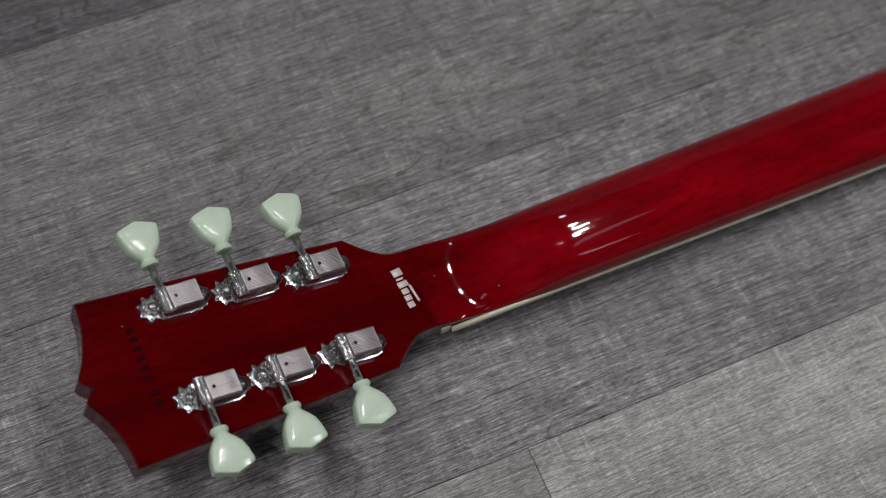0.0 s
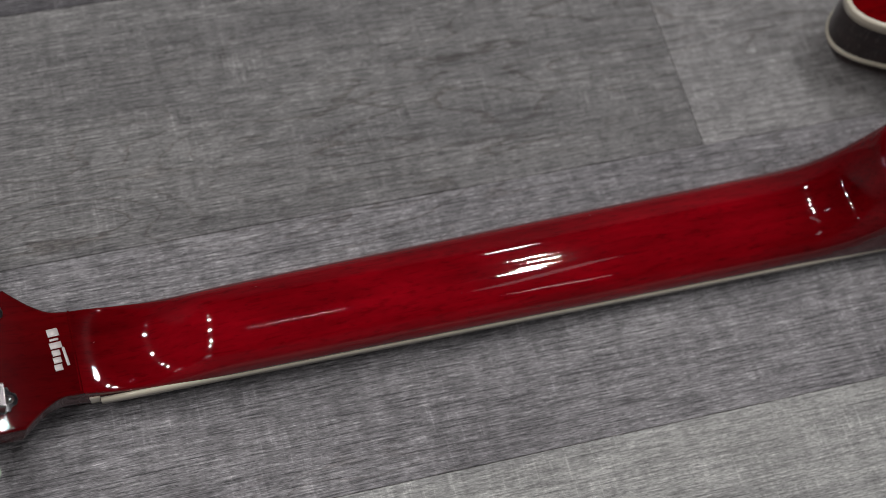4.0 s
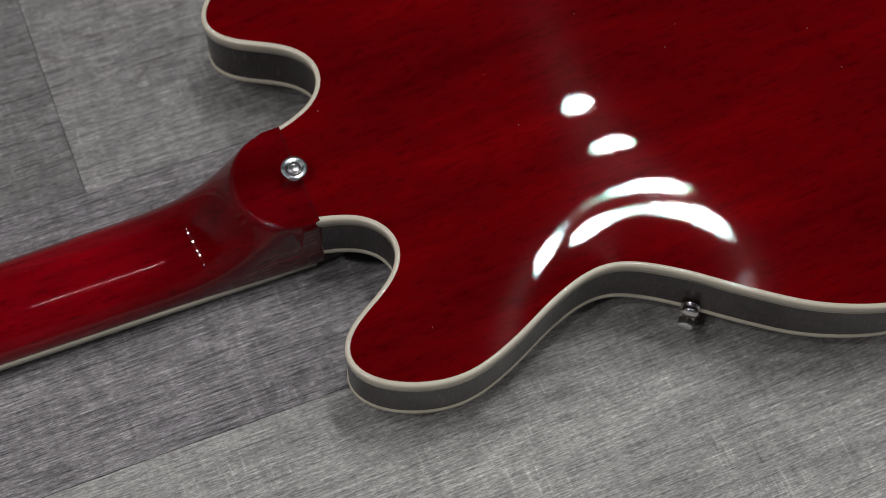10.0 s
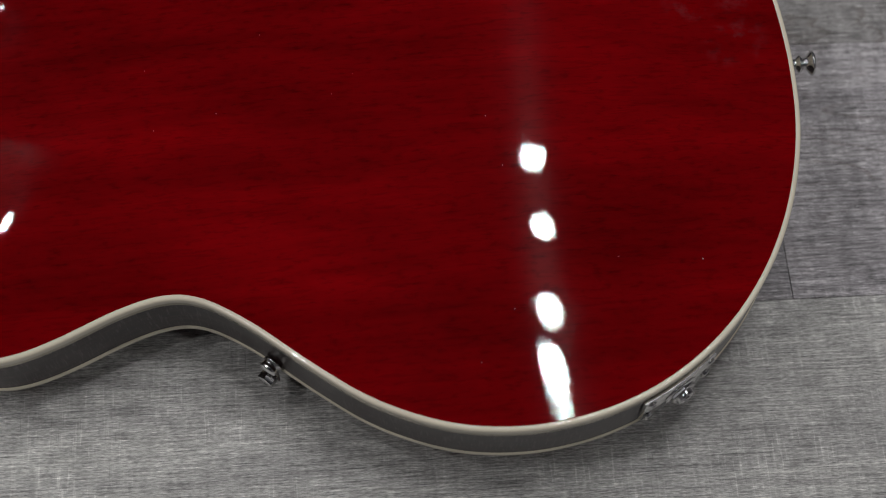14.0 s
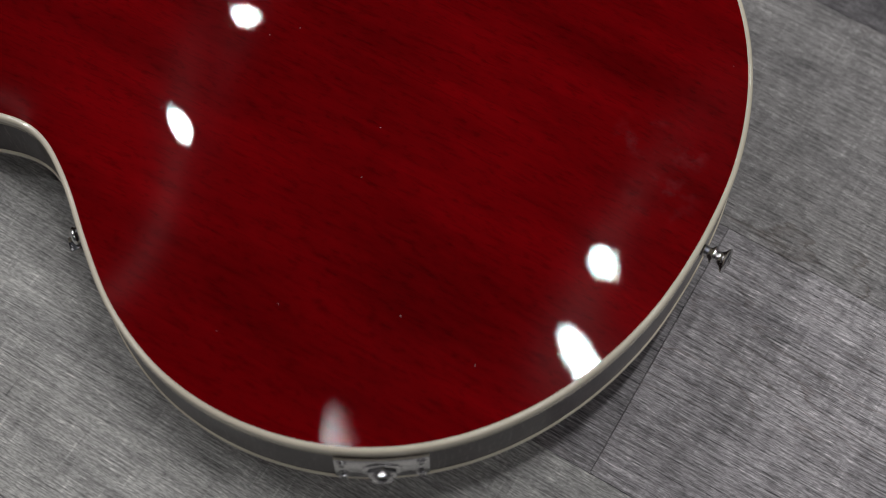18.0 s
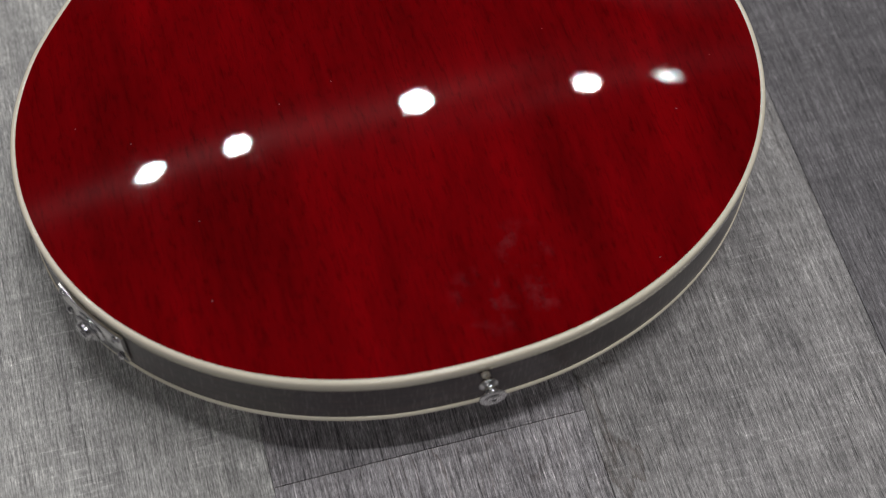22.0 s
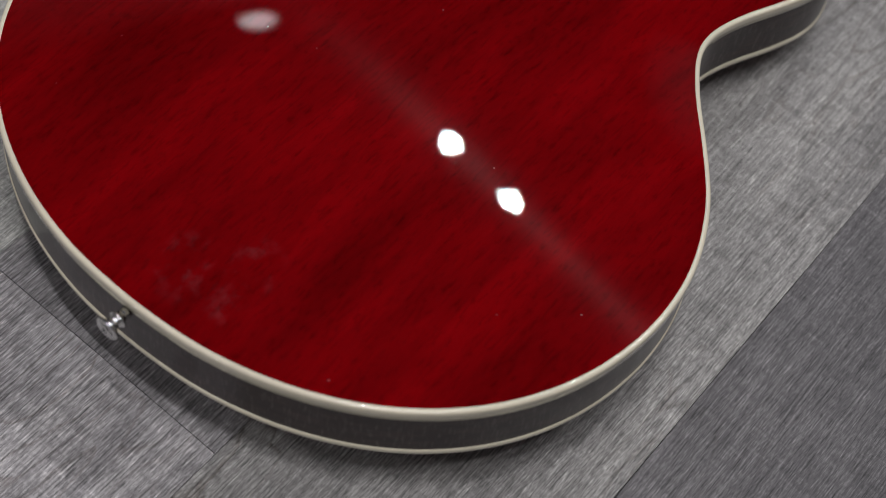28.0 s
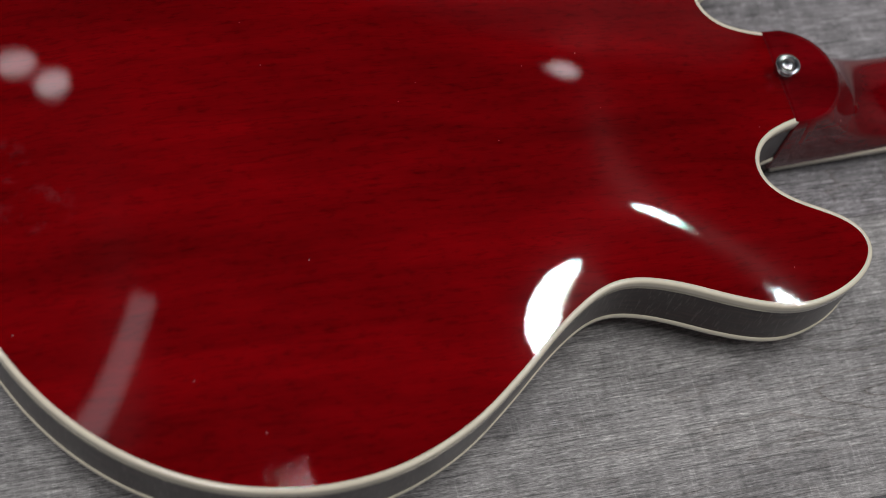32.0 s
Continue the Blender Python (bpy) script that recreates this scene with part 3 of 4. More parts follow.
def neck_rows():
    rows = []
    xs = list(np.linspace(NUT_X + VOLUTE_START, CAP_X - 0.09, 34)) + list(np.linspace(CAP_X - 0.088, HEEL_END, 60))
    for x in xs:
        w = neck_half(x)
        g = max(0.0, 1 - (CAP_X + 0.018 - x) / 0.085) if x < CAP_X + 0.018 else 1.0
        w += FLARE * g * g
        zb = board_z(x) + 0.0062
        depth = NECK_DEEP + 0.003 * (x - NUT_X) / (HEEL_X - NUT_X)
        row = [(x, w - 0.0002, zb - 0.0004)]
        for k in range(41):
            a = math.pi * k / 40
            y = w * math.cos(a)
            z = zb + depth * math.sin(a) ** 0.85
            d = cap_distance(x, y)
            f = max(0.0, 1 - d / 0.062)
            lift = f ** 3.6
            edge = min(1.0, math.sin(a) / (0.42 if d > 0 else 0.22))
            edge = edge * edge * (3 - 2 * edge)
            z += max(0.0, CAP_Z - z) * lift * edge
            row.append((x, y, z))
        row.append((x, 0.0002 - w, zb - 0.0004))
        rows.append(row)
    return rows


def board_bm(off, z0, z1):
    rows = []
    for x in np.linspace(NUT_X, HEEL_END + 0.01, 12):
        w, b = neck_half(x) + off, board_z(x)
        rows.append([(x, w, b + z0), (x, w, b + z1), (x, -w, b + z1), (x, -w, b + z0)])
    return grid_bm(rows, close_v=True, cap=True)


part("fingerboard", board_bm(-0.0012, 0.0, 0.006), EBONY, guitar, smooth=False)
for s in (1, -1):
    rows = []
    for x in np.linspace(NUT_X, HEEL_END - 0.004, 24):
        w, b = neck_half(x), board_z(x)
        rows.append([(x, s * (w + o), b + z) for o, z in ((-0.0015, 0.0003), (0.0001, 0.0003), (0.0003, 0.003), (0.0002, 0.0061), (-0.0015, 0.0061))])
    part("neck_binding", grid_bm(rows, close_v=True, cap=True), CREAM, guitar, "cream binding strip along the fingerboard")
part("nut", rounded_box(0.005, 2 * NUT_HALF - 0.0030, 0.0070, 0.0006), CREAM, guitar, "off-white string nut", m=pose(NUT_X - 0.0026, 0, board_z(NUT_X) + 0.0032))

# headstock: built flat in its own plane, x towards the tip
HEAD = Matrix.Translation((NUT_X, HEAD_Y, HEAD_Z)) @ Matrix.Rotation(radians(180), 4, "Z") @ Matrix.Rotation(radians(-HEAD_TILT), 4, "Y")


def head_outline():
    half = [Vector(p) for p in HEAD_HALF]
    c = []
    for seg in HEAD_SPLIT:
        c += catmull(half[seg[0] : seg[1]], 10)
    c = [p for i, p in enumerate(c) if i == 0 or (p - c[i - 1]).length > 1e-5]
    other = [Vector((p.x, -p.y)) for p in c[::-1]]
    return [Vector((p.x, p.y + HEAD_SKEW * max(0.0, p.x - 0.04))) for p in c + [q for q in other if abs(q.y) > 1e-6]]


head = sharpen(part("headstock", extruded(head_outline(), -HEAD_THICK, 0.0, 0.0014, 3), RED_HEAD_DIM, guitar, "cherry red headstock with an open-book end, dimmer light in its colour", m=HEAD), 10)
# volute: the neck's back runs out into the headstock's plane
head_w = catmull([Vector(p) for p in HEAD_HALF[:4]], 12)
rows = []
for i in range(40):
    f = i / 39
    x = NUT_X + VOLUTE_START - 0.0004 - f * VOLUTE
    hx = (NUT_X - x) / math.cos(radians(HEAD_TILT))
    w = float(np.interp(hx, [p.x for p in head_w], [p.y for p in head_w])) - 0.0004 if hx > 0.014 else neck_half(x) + (HEAD_HALF[0][1] - 0.0004 - neck_half(x)) * max(0.0, hx) / 0.014
    e = f * f * f * (10 - 15 * f + 6 * f * f)
    zb = board_z(x) + 0.0062
    hz = HEAD_Z + (NUT_X - x) * math.tan(radians(HEAD_TILT))
    low = (zb - 0.0004) * (1 - e) + (hz - HEAD_THICK * 0.98) * e
    row = [(x, w - 0.0002 + HEAD_Y * e, low)]
    for k in range(41):
        a = math.pi * k / 40
        z0 = zb + (NECK_DEEP + 0.003 * max(0.0, x - NUT_X) / (HEEL_X - NUT_X)) * math.sin(a) ** 0.85
        z1 = hz - 0.0002 - 0.0012 * (1 - min(1.0, math.sin(a) / 0.3)) ** 2
        row.append((x, w * math.cos(a) + HEAD_Y * e, z0 * (1 - e) + z1 * e))
    row.append((x, 0.0002 - w + HEAD_Y * e, low))
    rows.append(row)
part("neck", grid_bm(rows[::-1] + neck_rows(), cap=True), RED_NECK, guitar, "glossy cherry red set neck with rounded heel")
# tuning machines
def plate_outline():
    """A stamped base plate: a pointed tail at one end, a five-pointed star round the gear at the other."""
    pts = [Vector(p) for p in ((-0.0125, -0.0072), (-0.0140, -0.0060), (-0.0152, -0.0062), (-0.0162, -0.0038), (-0.0186, -0.0026), (-0.0192, 0.0))]
    pts = [Vector((p.x, -p.y)) for p in pts[:-1]] + pts[::-1]
    for k in range(11):
        a = radians(-115 + 23 * k)
        r = 0.0074 if k % 2 == 0 else 0.0050
        pts.append(Vector((0.0098 + r * math.cos(a), r * math.sin(a))))
    return pts


def gear_outline(teeth, r0, r1):
    return [Vector((r * math.cos(a), r * math.sin(a))) for r, a in [((r1 if k % 4 < 2 else r0), 2 * math.pi * k / (4 * teeth)) for k in range(4 * teeth)]]


def tuner():
    """One machine: x along the headstock to its tip, y to the button, z out of the wood."""
    t = new("tuning_machine")
    t["label"] = "nickel tuning machine with a pale green tulip button"
    sharpen(part("base_plate", extruded(plate_outline(), 0.0, 0.0013, 0.0003, 2), PLATE, t, "star-pointed nickel plate"))
    w, d, h = 0.0072, 0.0061, 0.0084
    prof = [(-d, 0.0012), (-d, h * 0.55), (-d, h * 0.86), (-d + 0.0005, h - 0.0003), (-d + 0.0009, h)]
    prof = prof + [(-y, z) for y, z in prof[::-1]]
    bm = grid_bm([[(x, y, z) for y, z in prof] for x in (-w, -w + 0.0004, w - 0.0004, w)], close_v=True, cap=True)
    housing = sharpen(part("gear_cover", bm, BRUSHED, t, "fluted nickel gear cover", m=pose(-0.0052, 0, 0)), 22)
    for k in range(14):
        y = -0.0048 + k * 0.0096 / 13
        part("flute", rounded_box(0.0136, 0.00042, 0.00024, 0.0001, 1), BRUSHED, housing, m=pose(0.0, y, h))
    part("oil_hole", lathe([(0.0, 0.0), (0.0008, 0.0), (0.0009, 0.0001), (0.0, 0.00012)], 12), BLACK, housing, m=pose(0.0046, 0.0, h + 0.0003))
    for c in (0.0, -0.0016, -0.0032, -0.0046, -0.006):
        part("stamped_mark", rounded_box(0.0009, 0.0005, 0.0002, 0.00008, 1), BRUSHED, housing, m=pose(0.0024 + c, 0, h + 0.0002))
    # worm bearing: two knurled collars across the cover's tip end
    for dx in (0.0040, 0.0058):
        rows = []
        for i in range(45):
            y = -0.0068 + 0.0136 * i / 44
            r = 0.0017 + 0.0007 * math.sin(math.pi * i / 4) ** 2
            rows.append([(r * math.cos(a), y, r * math.sin(a)) for a in [2 * math.pi * j / 12 for j in range(12)]])
        part("knurled_collar", grid_bm(rows, close_v=True, cap=True), NICKEL, t, m=pose(dx - 0.0008, 0, 0.0064))
    gear = sharpen(part("gear_wheel", extruded(gear_outline(13, 0.0031, 0.0041), 0.0014, 0.0034, 0.0002, 1), PLATE, t, "toothed nickel gear wheel", m=pose(0.0098, 0, 0)), 25)
    s = part("gear_screw", lathe([(0, 0.0), (0.0022, 0.0), (0.0022, 0.0007), (0.0016, 0.0014), (0.0007, 0.0018), (0, 0.0018)], 18), NICKEL, gear, m=pose(0, 0, 0.0034))
    part("slot", rounded_box(0.0030, 0.0005, 0.0003, 0.0001, 1), BLACK, s, m=pose(0, 0, 0.0017, 0, 0, 30))
    for k in range(6):
        a = radians(-115 + 46 * k)
        part("rivet", lathe([(0, 0.0), (0.0011, 0.0), (0.0010, 0.0006), (0.0005, 0.0010), (0, 0.0011)], 12), NICKEL, t, m=pose(0.0098 + 0.0059 * math.cos(a), 0.0059 * math.sin(a), 0.0012))
    s = part("mounting_screw", lathe([(0, 0.0), (0.0021, 0.0), (0.0021, 0.0006), (0.0015, 0.0013), (0.0006, 0.0017), (0, 0.0017)], 16), NICKEL, t, m=pose(-0.0154, 0, 0.0012))
    part("slot", rounded_box(0.0026, 0.0004, 0.0003, 0.0001, 1), BLACK, s, m=pose(0, 0, 0.0016, 0, 0, 30))
    part("shaft", lathe([(0, 0.004), (0.0022, 0.004), (0.0022, 0.0060), (0.0019, 0.0065), (0.0019, 0.0195), (0, 0.0195)], 16, "y"), NICKEL, t, m=pose(0.0036, 0, 0.0054))
    # tulip button: flattened, waisted, with a collar and a bevelled, pointed crown
    rows = []
    for y, hw, ht, sq in ((0.0, 0.0022, 0.0022, 1.0), (0.0001, 0.0040, 0.0036, 1.0), (0.0012, 0.0046, 0.0042, 1.0), (0.0024, 0.0040, 0.0036, 1.0), (0.0030, 0.0033, 0.0032, 1.0),
                          (0.0040, 0.0042, 0.0036, 0.9), (0.0060, 0.0064, 0.0043, 0.75), (0.0085, 0.0082, 0.0047, 0.50), (0.0120, 0.0094, 0.0047, 0.38), (0.0155, 0.0101, 0.0044, 0.30),
                          (0.0166, 0.0102, 0.0040, 0.28)):
        ring = []
        for k in range(28):
            a = 2 * math.pi * k / 28
            c, s = math.cos(a), math.sin(a)
            ring.append((hw * math.copysign(abs(c) ** sq, c), y, ht * math.copysign(abs(s) ** sq, s)))
        rows.append(ring)
    last = rows[-1]
    rows.append([(x * 0.96, 0.0172 + 0.0026 * (1 - abs(x) / 0.0102) , z * 0.86) for x, _, z in last])
    rows.append([(x * 0.80, 0.0176 + 0.0027 * (1 - abs(x) / 0.0102), z * 0.5) for x, _, z in last])
    sharpen(part("button", grid_bm(rows, close_v=True, cap=True), JADE, t, "pale green pearloid tulip button", m=pose(0.0036, 0.0180, 0.0054) @ Matrix.Diagonal((0.97, 1.14, 1.0, 1))), 42)
    return t


first = tuner()
TUNERS = []
for side in (1, -1):
    for k in range(3):
        # in the headstock's own plane; the buttons point outward
        x = HEAD_FIRST + k * HEAD_PITCH
        y = TUNER_TREBLE if side > 0 else -TUNER_BASS - TUNER_SPLAY * k
        ang = -side * 1.0
        m = HEAD @ pose(x, y, 0.0, 0, 0, ang)
        if side < 0:
            m = m @ Matrix.Scale(-1, 4, (0, 1, 0))
        TUNERS.append((m, side))
for i, (m, side) in enumerate(TUNERS):
    if i == 0:
        ob = first
        ob.matrix_basis = m
    else:
        ob = copy_thing(first, m)
        ob.matrix_basis = m
    ob.parent = guitar
    ob["group"] = "tuning machines on the headstock"

# maker's mark as plain shapes, stamped number as plain bars
def flat(parent, name, w, h, x, y, ang, material, label=""):
    return part(name, rounded_box(h, w, 0.0003, 0.0001, 1), material, parent, label, m=HEAD @ pose(x, y, 0.0004, 0, 0, ang))


for k, (w, h, off) in enumerate(((0.0046, 0.0062, 0.0), (0.0014, 0.0048, 0.0), (0.0036, 0.0066, 0.0004), (0.0034, 0.0044, 0.0), (0.0034, 0.0044, 0.0), (0.0036, 0.0044, 0.0))):
    y = LOGO_Y - (0.0, 0.0042, 0.0076, 0.0121, 0.0163, 0.0206)[k] * LOGO_S
    flat(guitar, "logo_shape", w * LOGO_S, h * LOGO_S, LOGO_X - off, -y, 8, SILVER, "silver maker's mark drawn as plain shapes")
flat(guitar, "logo_shape", 0.011 * LOGO_S, 0.0016 * LOGO_S, LOGO_X - 0.0048 * LOGO_S, -(LOGO_Y - 0.0145 * LOGO_S), 8, SILVER)
for k in range(8):
    flat(guitar, "number_bar", 0.0020, 0.0036, SERIAL_X, -(0.0195 - k * 0.0048) if k < 6 else -(0.0195 - (k + 0.6) * 0.0048), 0, INK, "dark stamped number shown as a plain bar")

# strap buttons
def strap_button(name):
    s = new(name)
    s["label"] = "polished nickel strap button with a cross-head screw"
    part("base", lathe([(0, 0), (0.0030, 0), (0.0033, 0.0014), (0.0028, 0.0040), (0.0030, 0.0058), (0.0046, 0.0072), (0.0049, 0.0080), (0.0046, 0.0089), (0.0034, 0.0096), (0.0032, 0.0118), (0.0044, 0.0140),
                         (0.0062, 0.0154), (0.0068, 0.0163), (0.0068, 0.0171), (0.0061, 0.0178), (0.0044, 0.0179), (0.0040, 0.0172), (0, 0.0172)], 40), NICKEL, s)
    sc = part("screw", lathe([(0, 0.0172), (0.0034, 0.0172), (0.0032, 0.0182), (0.0018, 0.0187), (0, 0.0188)], 24), NICKEL, s)
    for a in (0, 90):
        part("cross_slot", rounded_box(0.0034, 0.0008, 0.0005, 0.0001, 1), BLACK, sc, m=pose(0, 0, 0.0187, 0, 0, a + 20))
    return s


low = strap_button("strap_button")
low.parent = guitar
low.matrix_basis = Matrix.Translation((TAIL_X, 0.0, TAIL_Z)) @ Matrix.Rotation(radians(90 + TAIL_DROOP), 4, "Y") @ Matrix.Diagonal((0.90, 0.90, 0.72, 1))
high = copy_thing(low, Matrix.Translation((STRAP_X, STRAP_Y, CAP_Z - 0.0008)) @ Matrix.Rotation(radians(4), 4, "Y") @ Matrix.Diagonal((1.04, 1.04, 0.74, 1)))
high.parent = guitar

# output jack plate on the rim
def rim_frame(x_target):
    """Place and outward direction on the treble side of the body's outline."""
    cand = [(i, p) for i, p in enumerate(LOOP) if p.y < 0 and p.x > -0.3]
    i, p = min(cand, key=lambda c: abs(c[1].x - x_target))
    t = (LOOP[(i + 2) % len(LOOP)] - LOOP[i - 2]).normalized()
    q = Vector((t.y, -t.x)) * LOOP_SIGN
    return p, q


p, q = rim_frame(JACK_X)
JM = Matrix.Translation((p.x, p.y, JACK_Z)) @ Matrix.Rotation(math.atan2(q.y, q.x), 4, "Z") @ Matrix.Rotation(radians(90), 4, "Y")
jack = new("jack_plate")
jack.parent, jack.matrix_basis = guitar, JM
jack["label"] = "curved nickel output jack plate with four screws"
rows = []
for i in range(17):
    y = -0.0205 + 0.041 * i / 16
    bow = -0.5 * y * y / JACK_BEND
    rows.append([(x, y, bow + z) for x, z in ((-0.0108, 0.0), (-0.0108, 0.0012), (-0.0102, 0.0017), (0.0, 0.0017), (0.0102, 0.0017), (0.0108, 0.0012), (0.0108, 0.0))])
sharpen(part("plate", grid_bm(rows, close_v=True, cap=True), NICKEL, jack), 40)
for x in (-0.0078, 0.0078):
    for y in (-0.0170, 0.0170):
        z = -0.5 * y * y / JACK_BEND + 0.0017
        s = part("screw", lathe([(0, 0), (0.0023, 0.0), (0.0023, 0.0006), (0.0016, 0.0013), (0.0, 0.0015)], 18), NICKEL, jack, m=pose(x, y, z))
        for a in (0, 90):
            part("cross_slot", rounded_box(0.0024, 0.0005, 0.0003, 0.0001, 1), BLACK, s, m=pose(0, 0, 0.0014, 0, 0, a + 40))
part("washer", lathe([(0, 0), (0.0088, 0), (0.0088, 0.0006), (0.0082, 0.0010), (0, 0.0010)], 36), NICKEL, jack, m=pose(0, 0, 0.0017))
hexa = [Vector((0.0072 * math.cos(k * math.pi / 3), 0.0072 * math.sin(k * math.pi / 3))) for k in range(6)]
sharpen(part("hex_nut", extruded(hexa, 0.0, 0.0018, 0.0004, 1), NICKEL, jack, m=pose(0, 0, 0.0025)))
part("socket", lathe([(0, 0.0), (0.0031, 0.0), (0.0031, 0.0040), (0.0044, 0.0046), (0.0047, 0.0040), (0.0047, 0.0)][::-1], 30), NICKEL, jack, m=pose(0, 0, 0.0022))
part("socket_hole", lathe([(0, 0.0), (0.0031, 0.0), (0.0031, 0.0004), (0, 0.0004)], 24), BLACK, jack, m=pose(0, 0, 0.0052))

# pickguard under the front, its bracket and nut on the rim
p, q = rim_frame(KNOB_X)
t = Vector((-q.y, q.x))
KM = Matrix.Translation((p.x, p.y, KNOB_Z)) @ Matrix.Rotation(math.atan2(q.y, q.x), 4, "Z") @ Matrix.Rotation(radians(90), 4, "Y")
bracket = new("pickguard_bracket")
bracket.parent, bracket.matrix_basis = guitar, KM
bracket["label"] = "nickel pickguard bracket with a ringed screw on the rim"
part("screw_collar", lathe([(0, 0), (0.0040, 0), (0.0048, 0.0006), (0.0048, 0.0016), (0.0041, 0.0020), (0.0041, 0.0034), (0.0045, 0.0038), (0.0045, 0.0050), (0.0038, 0.0057), (0.0020, 0.0061), (0, 0.0062)], 28), NICKEL, bracket, m=pose(0, 0, 0))
sharpen(part("bracket_arm", rounded_box(0.0170, 0.0064, 0.0014, 0.0004), BRUSHED, bracket, m=pose(0.0085, 0, 0.0022)))
hexb = [Vector((0.0044 * math.cos(k * math.pi / 3), 0.0044 * math.sin(k * math.pi / 3))) for k in range(6)]
sharpen(part("lock_nut", extruded(hexb, 0.0, 0.0056, 0.0004, 2), NICKEL, bracket, m=pose(0.0088, 0, 0.0030)))
guard = [Vector(c) for c in GUARD]
gl = catmull(guard, 8, True)
sharpen(part("pickguard", extruded(gl, GUARD_Z, GUARD_Z + 0.0022, 0.0004, 1), BLACK, guitar, "black pickguard under the front, showing past the waist"))
# ---------------------------------------------------------------- the room
def slab(name, lo, hi, material, label, category):
    bm = bmesh.new()
    bmesh.ops.create_cube(bm, size=1.0)
    c = [(a + b) / 2 for a, b in zip(lo, hi)]
    bmesh.ops.scale(bm, vec=[b - a for a, b in zip(lo, hi)], verts=bm.verts)
    bmesh.ops.translate(bm, vec=c, verts=bm.verts)
    ob = part(name, bm, material, smooth=False)
    return tagged(ob, label, category, kind="structure")


X0, X1, Y0, Y1 = ROOM
slab("wall_south", (X0 - 0.1, Y0 - 0.1, 0), (X1 + 0.1, Y0, CEIL), WALL, "plain grey painted wall", "wall")
slab("wall_north", (X0 - 0.1, Y1, 0), (X1 + 0.1, Y1 + 0.1, CEIL), WALL, "plain grey painted wall", "wall")
slab("wall_west", (X0 - 0.1, Y0, 0), (X0, Y1, CEIL), WALL, "plain grey painted wall", "wall")
slab("wall_east", (X1, Y0, 0), (X1 + 0.1, Y1, CEIL), WALL, "plain grey painted wall", "wall")
slab("ceiling", (X0 - 0.1, Y0 - 0.1, CEIL), (X1 + 0.1, Y1 + 0.1, CEIL + 0.1), WHITE, "plain grey painted ceiling", "ceiling")
floor = slab("floor", (X0 - 0.1, Y0 - 0.1, -0.06), (X1 + 0.1, Y1 + 0.1, -0.0035), GROUT, "grey-brown wood-look vinyl plank floor", "floor")


def plank_mesh(length, width):
    """A plank with eased edges; its top lies at z = 0."""
    g = 0.00012
    bm = bmesh.new()
    rows = []
    for inset, z in ((0.0, -0.0034), (0.0, -0.0002), (0.00025, 0.0)):
        hx, hy = length / 2 - g - inset, width / 2 - g - inset
        rows.append([(-hx, -hy, z), (hx, -hy, z), (hx, hy, z), (-hx, hy, z)])
    me = bpy.data.meshes.new("plank")
    bm = grid_bm(rows, close_v=True, cap=True)
    bm.to_mesh(me)
    bm.free()
    me.materials.append(FLOORMAT)
    return me


def clipped(poly):
    """A polygon cut to the room's plan."""
    for axis, limit, sign in ((0, X0, 1), (0, X1, -1), (1, Y0, 1), (1, Y1, -1)):
        out = []
        for i, a in enumerate(poly):
            b = poly[i - 1]
            ia, ib = sign * (a[axis] - limit) >= 0, sign * (b[axis] - limit) >= 0
            if ia != ib:
                f = (limit - b[axis]) / (a[axis] - b[axis])
                out.append((b[0] + f * (a[0] - b[0]), b[1] + f * (a[1] - b[1])))
            if ia:
                out.append(a)
        poly = out
        if len(poly) < 3:
            return []
    return poly


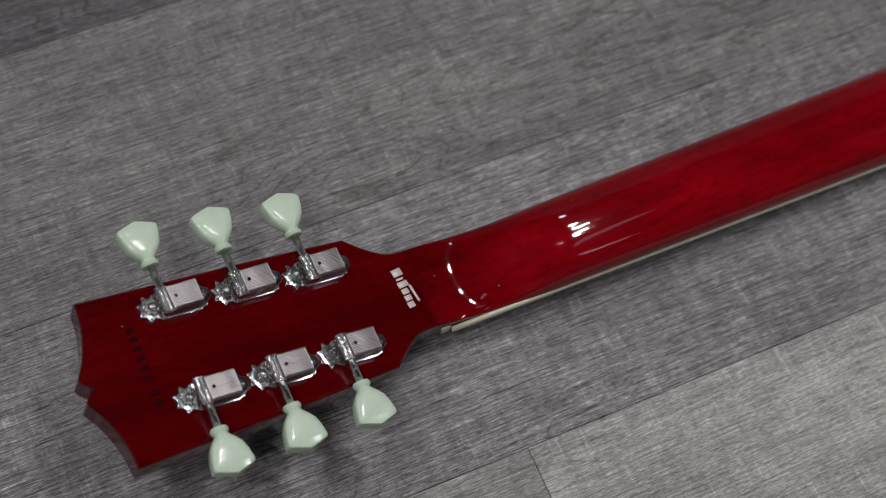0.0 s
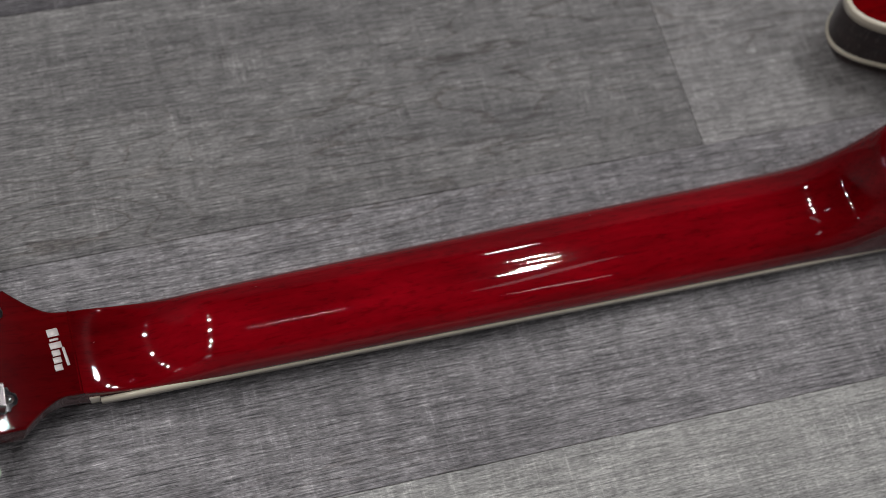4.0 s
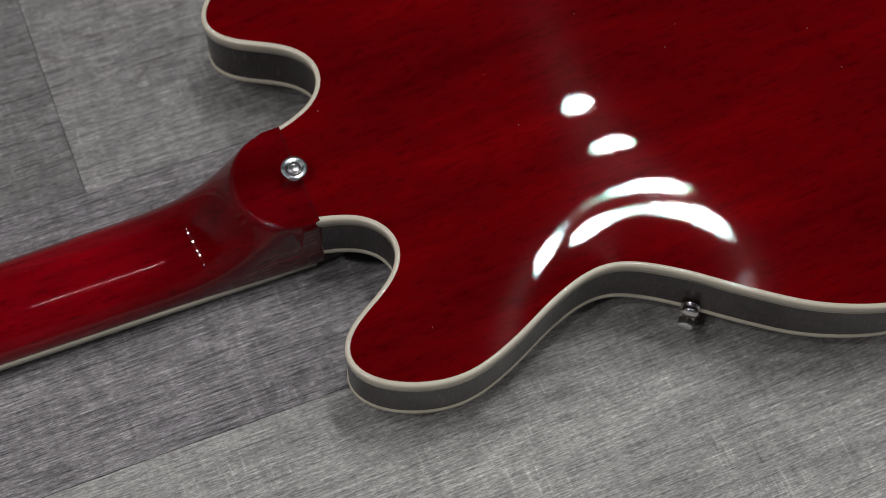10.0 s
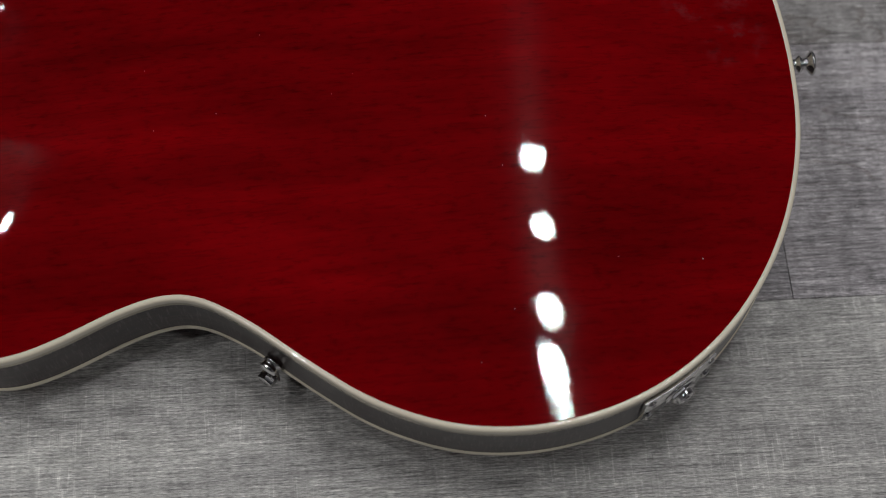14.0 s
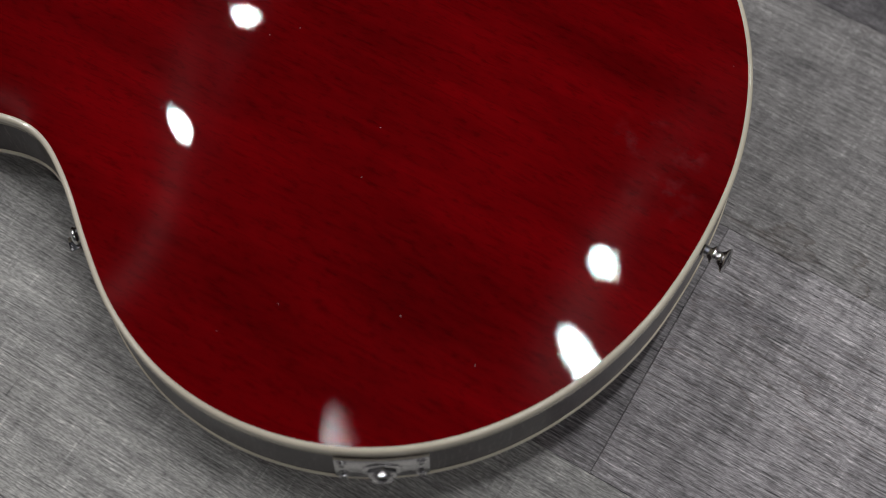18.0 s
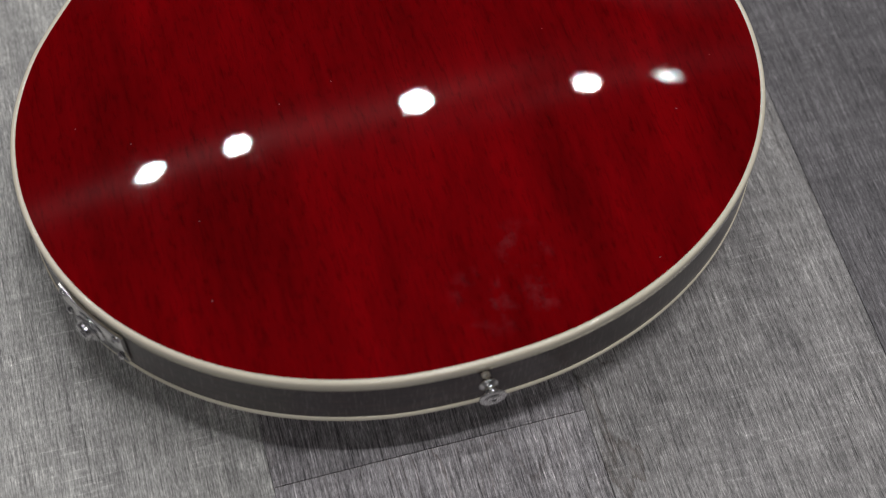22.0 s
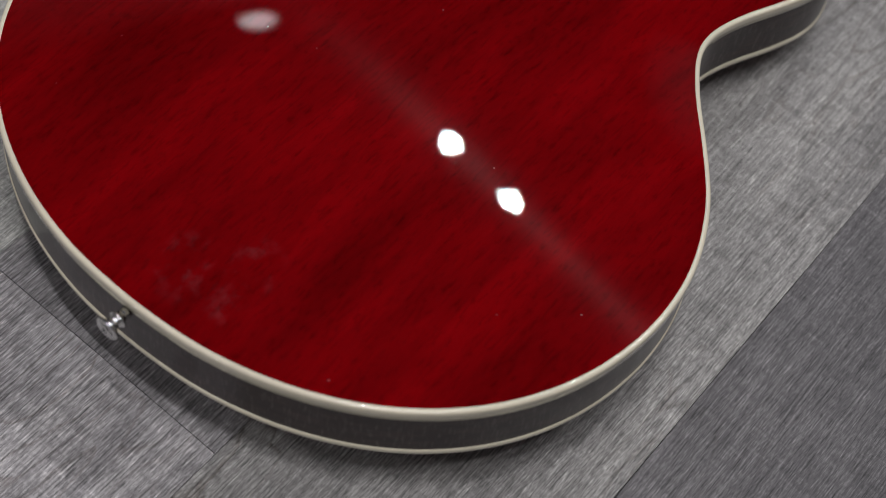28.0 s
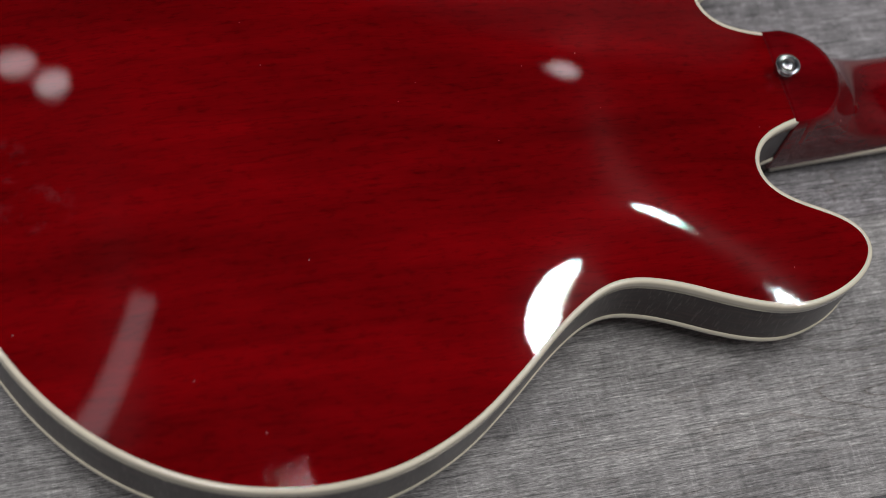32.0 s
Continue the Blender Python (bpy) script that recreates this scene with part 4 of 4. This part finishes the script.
FULL = plank_mesh(PLANK_L, PLANK_W)
turn = Matrix.Rotation(radians(PLANK_DEG), 4, "Z")
ca, sa = math.cos(radians(PLANK_DEG)), math.sin(radians(PLANK_DEG))
for r in range(-16, 18):
    v = PLANK_V0 + (r + 0.5) * PLANK_W
    shift = PLANK_SHIFT.get(r, (0.37 * r * PLANK_L) % PLANK_L)
    for c in range(-4, 5):
        u = shift + (c + 0.5) * PLANK_L
        x, y = u * ca - v * sa, u * sa + v * ca
        hx, hy = PLANK_L / 2 - 0.00012, PLANK_W / 2 - 0.00012
        corners = [(x + i * hx * ca - k * hy * sa, y + i * hx * sa + k * hy * ca) for i, k in ((-1, -1), (1, -1), (1, 1), (-1, 1))]
        inside = sum(X0 < cx < X1 and Y0 < cy < Y1 for cx, cy in corners)
        if inside == 4:
            ob = new("plank", FULL)
            ob.matrix_basis = Matrix.Translation((x, y, 0)) @ turn
        else:
            cut = clipped(corners)
            if len(cut) < 3:
                continue
            bm = bmesh.new()
            low = [bm.verts.new((cx, cy, -0.0034)) for cx, cy in cut]
            top = [bm.verts.new((cx, cy, 0.0)) for cx, cy in cut]
            bm.faces.new(top)
            for i in range(len(cut)):
                bm.faces.new((low[i], low[(i + 1) % len(cut)], top[(i + 1) % len(cut)], top[i]))
            bmesh.ops.transform(bm, matrix=(Matrix.Translation((x, y, 0)) @ turn).inverted(), verts=bm.verts)
            ob = part("plank", bm, FLOORMAT, smooth=False, m=Matrix.Translation((x, y, 0)) @ turn)
        ob.parent = floor
        t = PLANK_TONE.get((r, c), 0.85 + 0.85 * (((r * 7 + c * 5) * 0.381966) % 1.0))
        ob.color = (*(t * k for k in PLANK_TINT.get(r, (1.0, 0.99, 0.975))), PLANK_INK.get(r, 0.8))


# ceiling downlights
for (x, y, r, w) in SPOTS:
    d = tagged(new("ceiling_downlight"), "round white recessed ceiling downlight, lit; the two eastmost are added unseen fill", "ceiling light", "downlights in the ceiling")
    d.matrix_basis = Matrix.Translation((x, y, CEIL))
    part("trim_ring", lathe([(r * 1.02, -0.001), (r * 1.05, -0.006), (r * 1.25, -0.004), (r * 1.3, 0.0), (r * 1.02, 0.0)], 40), WHITE, d)
    lamp = bpy.data.lights.new("downlight_lamp", "AREA")
    lamp.shape, lamp.size, lamp.energy, lamp.color = "DISK", 2 * r, w, (0.97, 0.96, 1.0)
    ob = new("lamp", lamp)
    ob.matrix_basis = pose(0, 0, -0.008)
    ob.parent = d

for x, y, w, h, turned, watts in STRIPS:
    strip = tagged(new("ceiling_strip_light"), "slim white ceiling strip light, lit", "ceiling light", "strip lights on the ceiling")
    strip.matrix_basis = Matrix.Translation((x, y, CEIL)) @ Matrix.Rotation(radians(turned), 4, "Z")
    part("housing", rounded_box(w + 0.02, h + 0.02, 0.02, 0.004), WHITE, strip, m=pose(0, 0, -0.010))
    lamp = bpy.data.lights.new("strip_lamp", "AREA")
    lamp.shape, lamp.size, lamp.size_y, lamp.energy, lamp.color = "RECTANGLE", w, h, watts, (0.94, 0.93, 1.0)
    ob = new("lamp", lamp)
    ob.matrix_basis = pose(0, 0, -0.022)
    ob.parent = strip
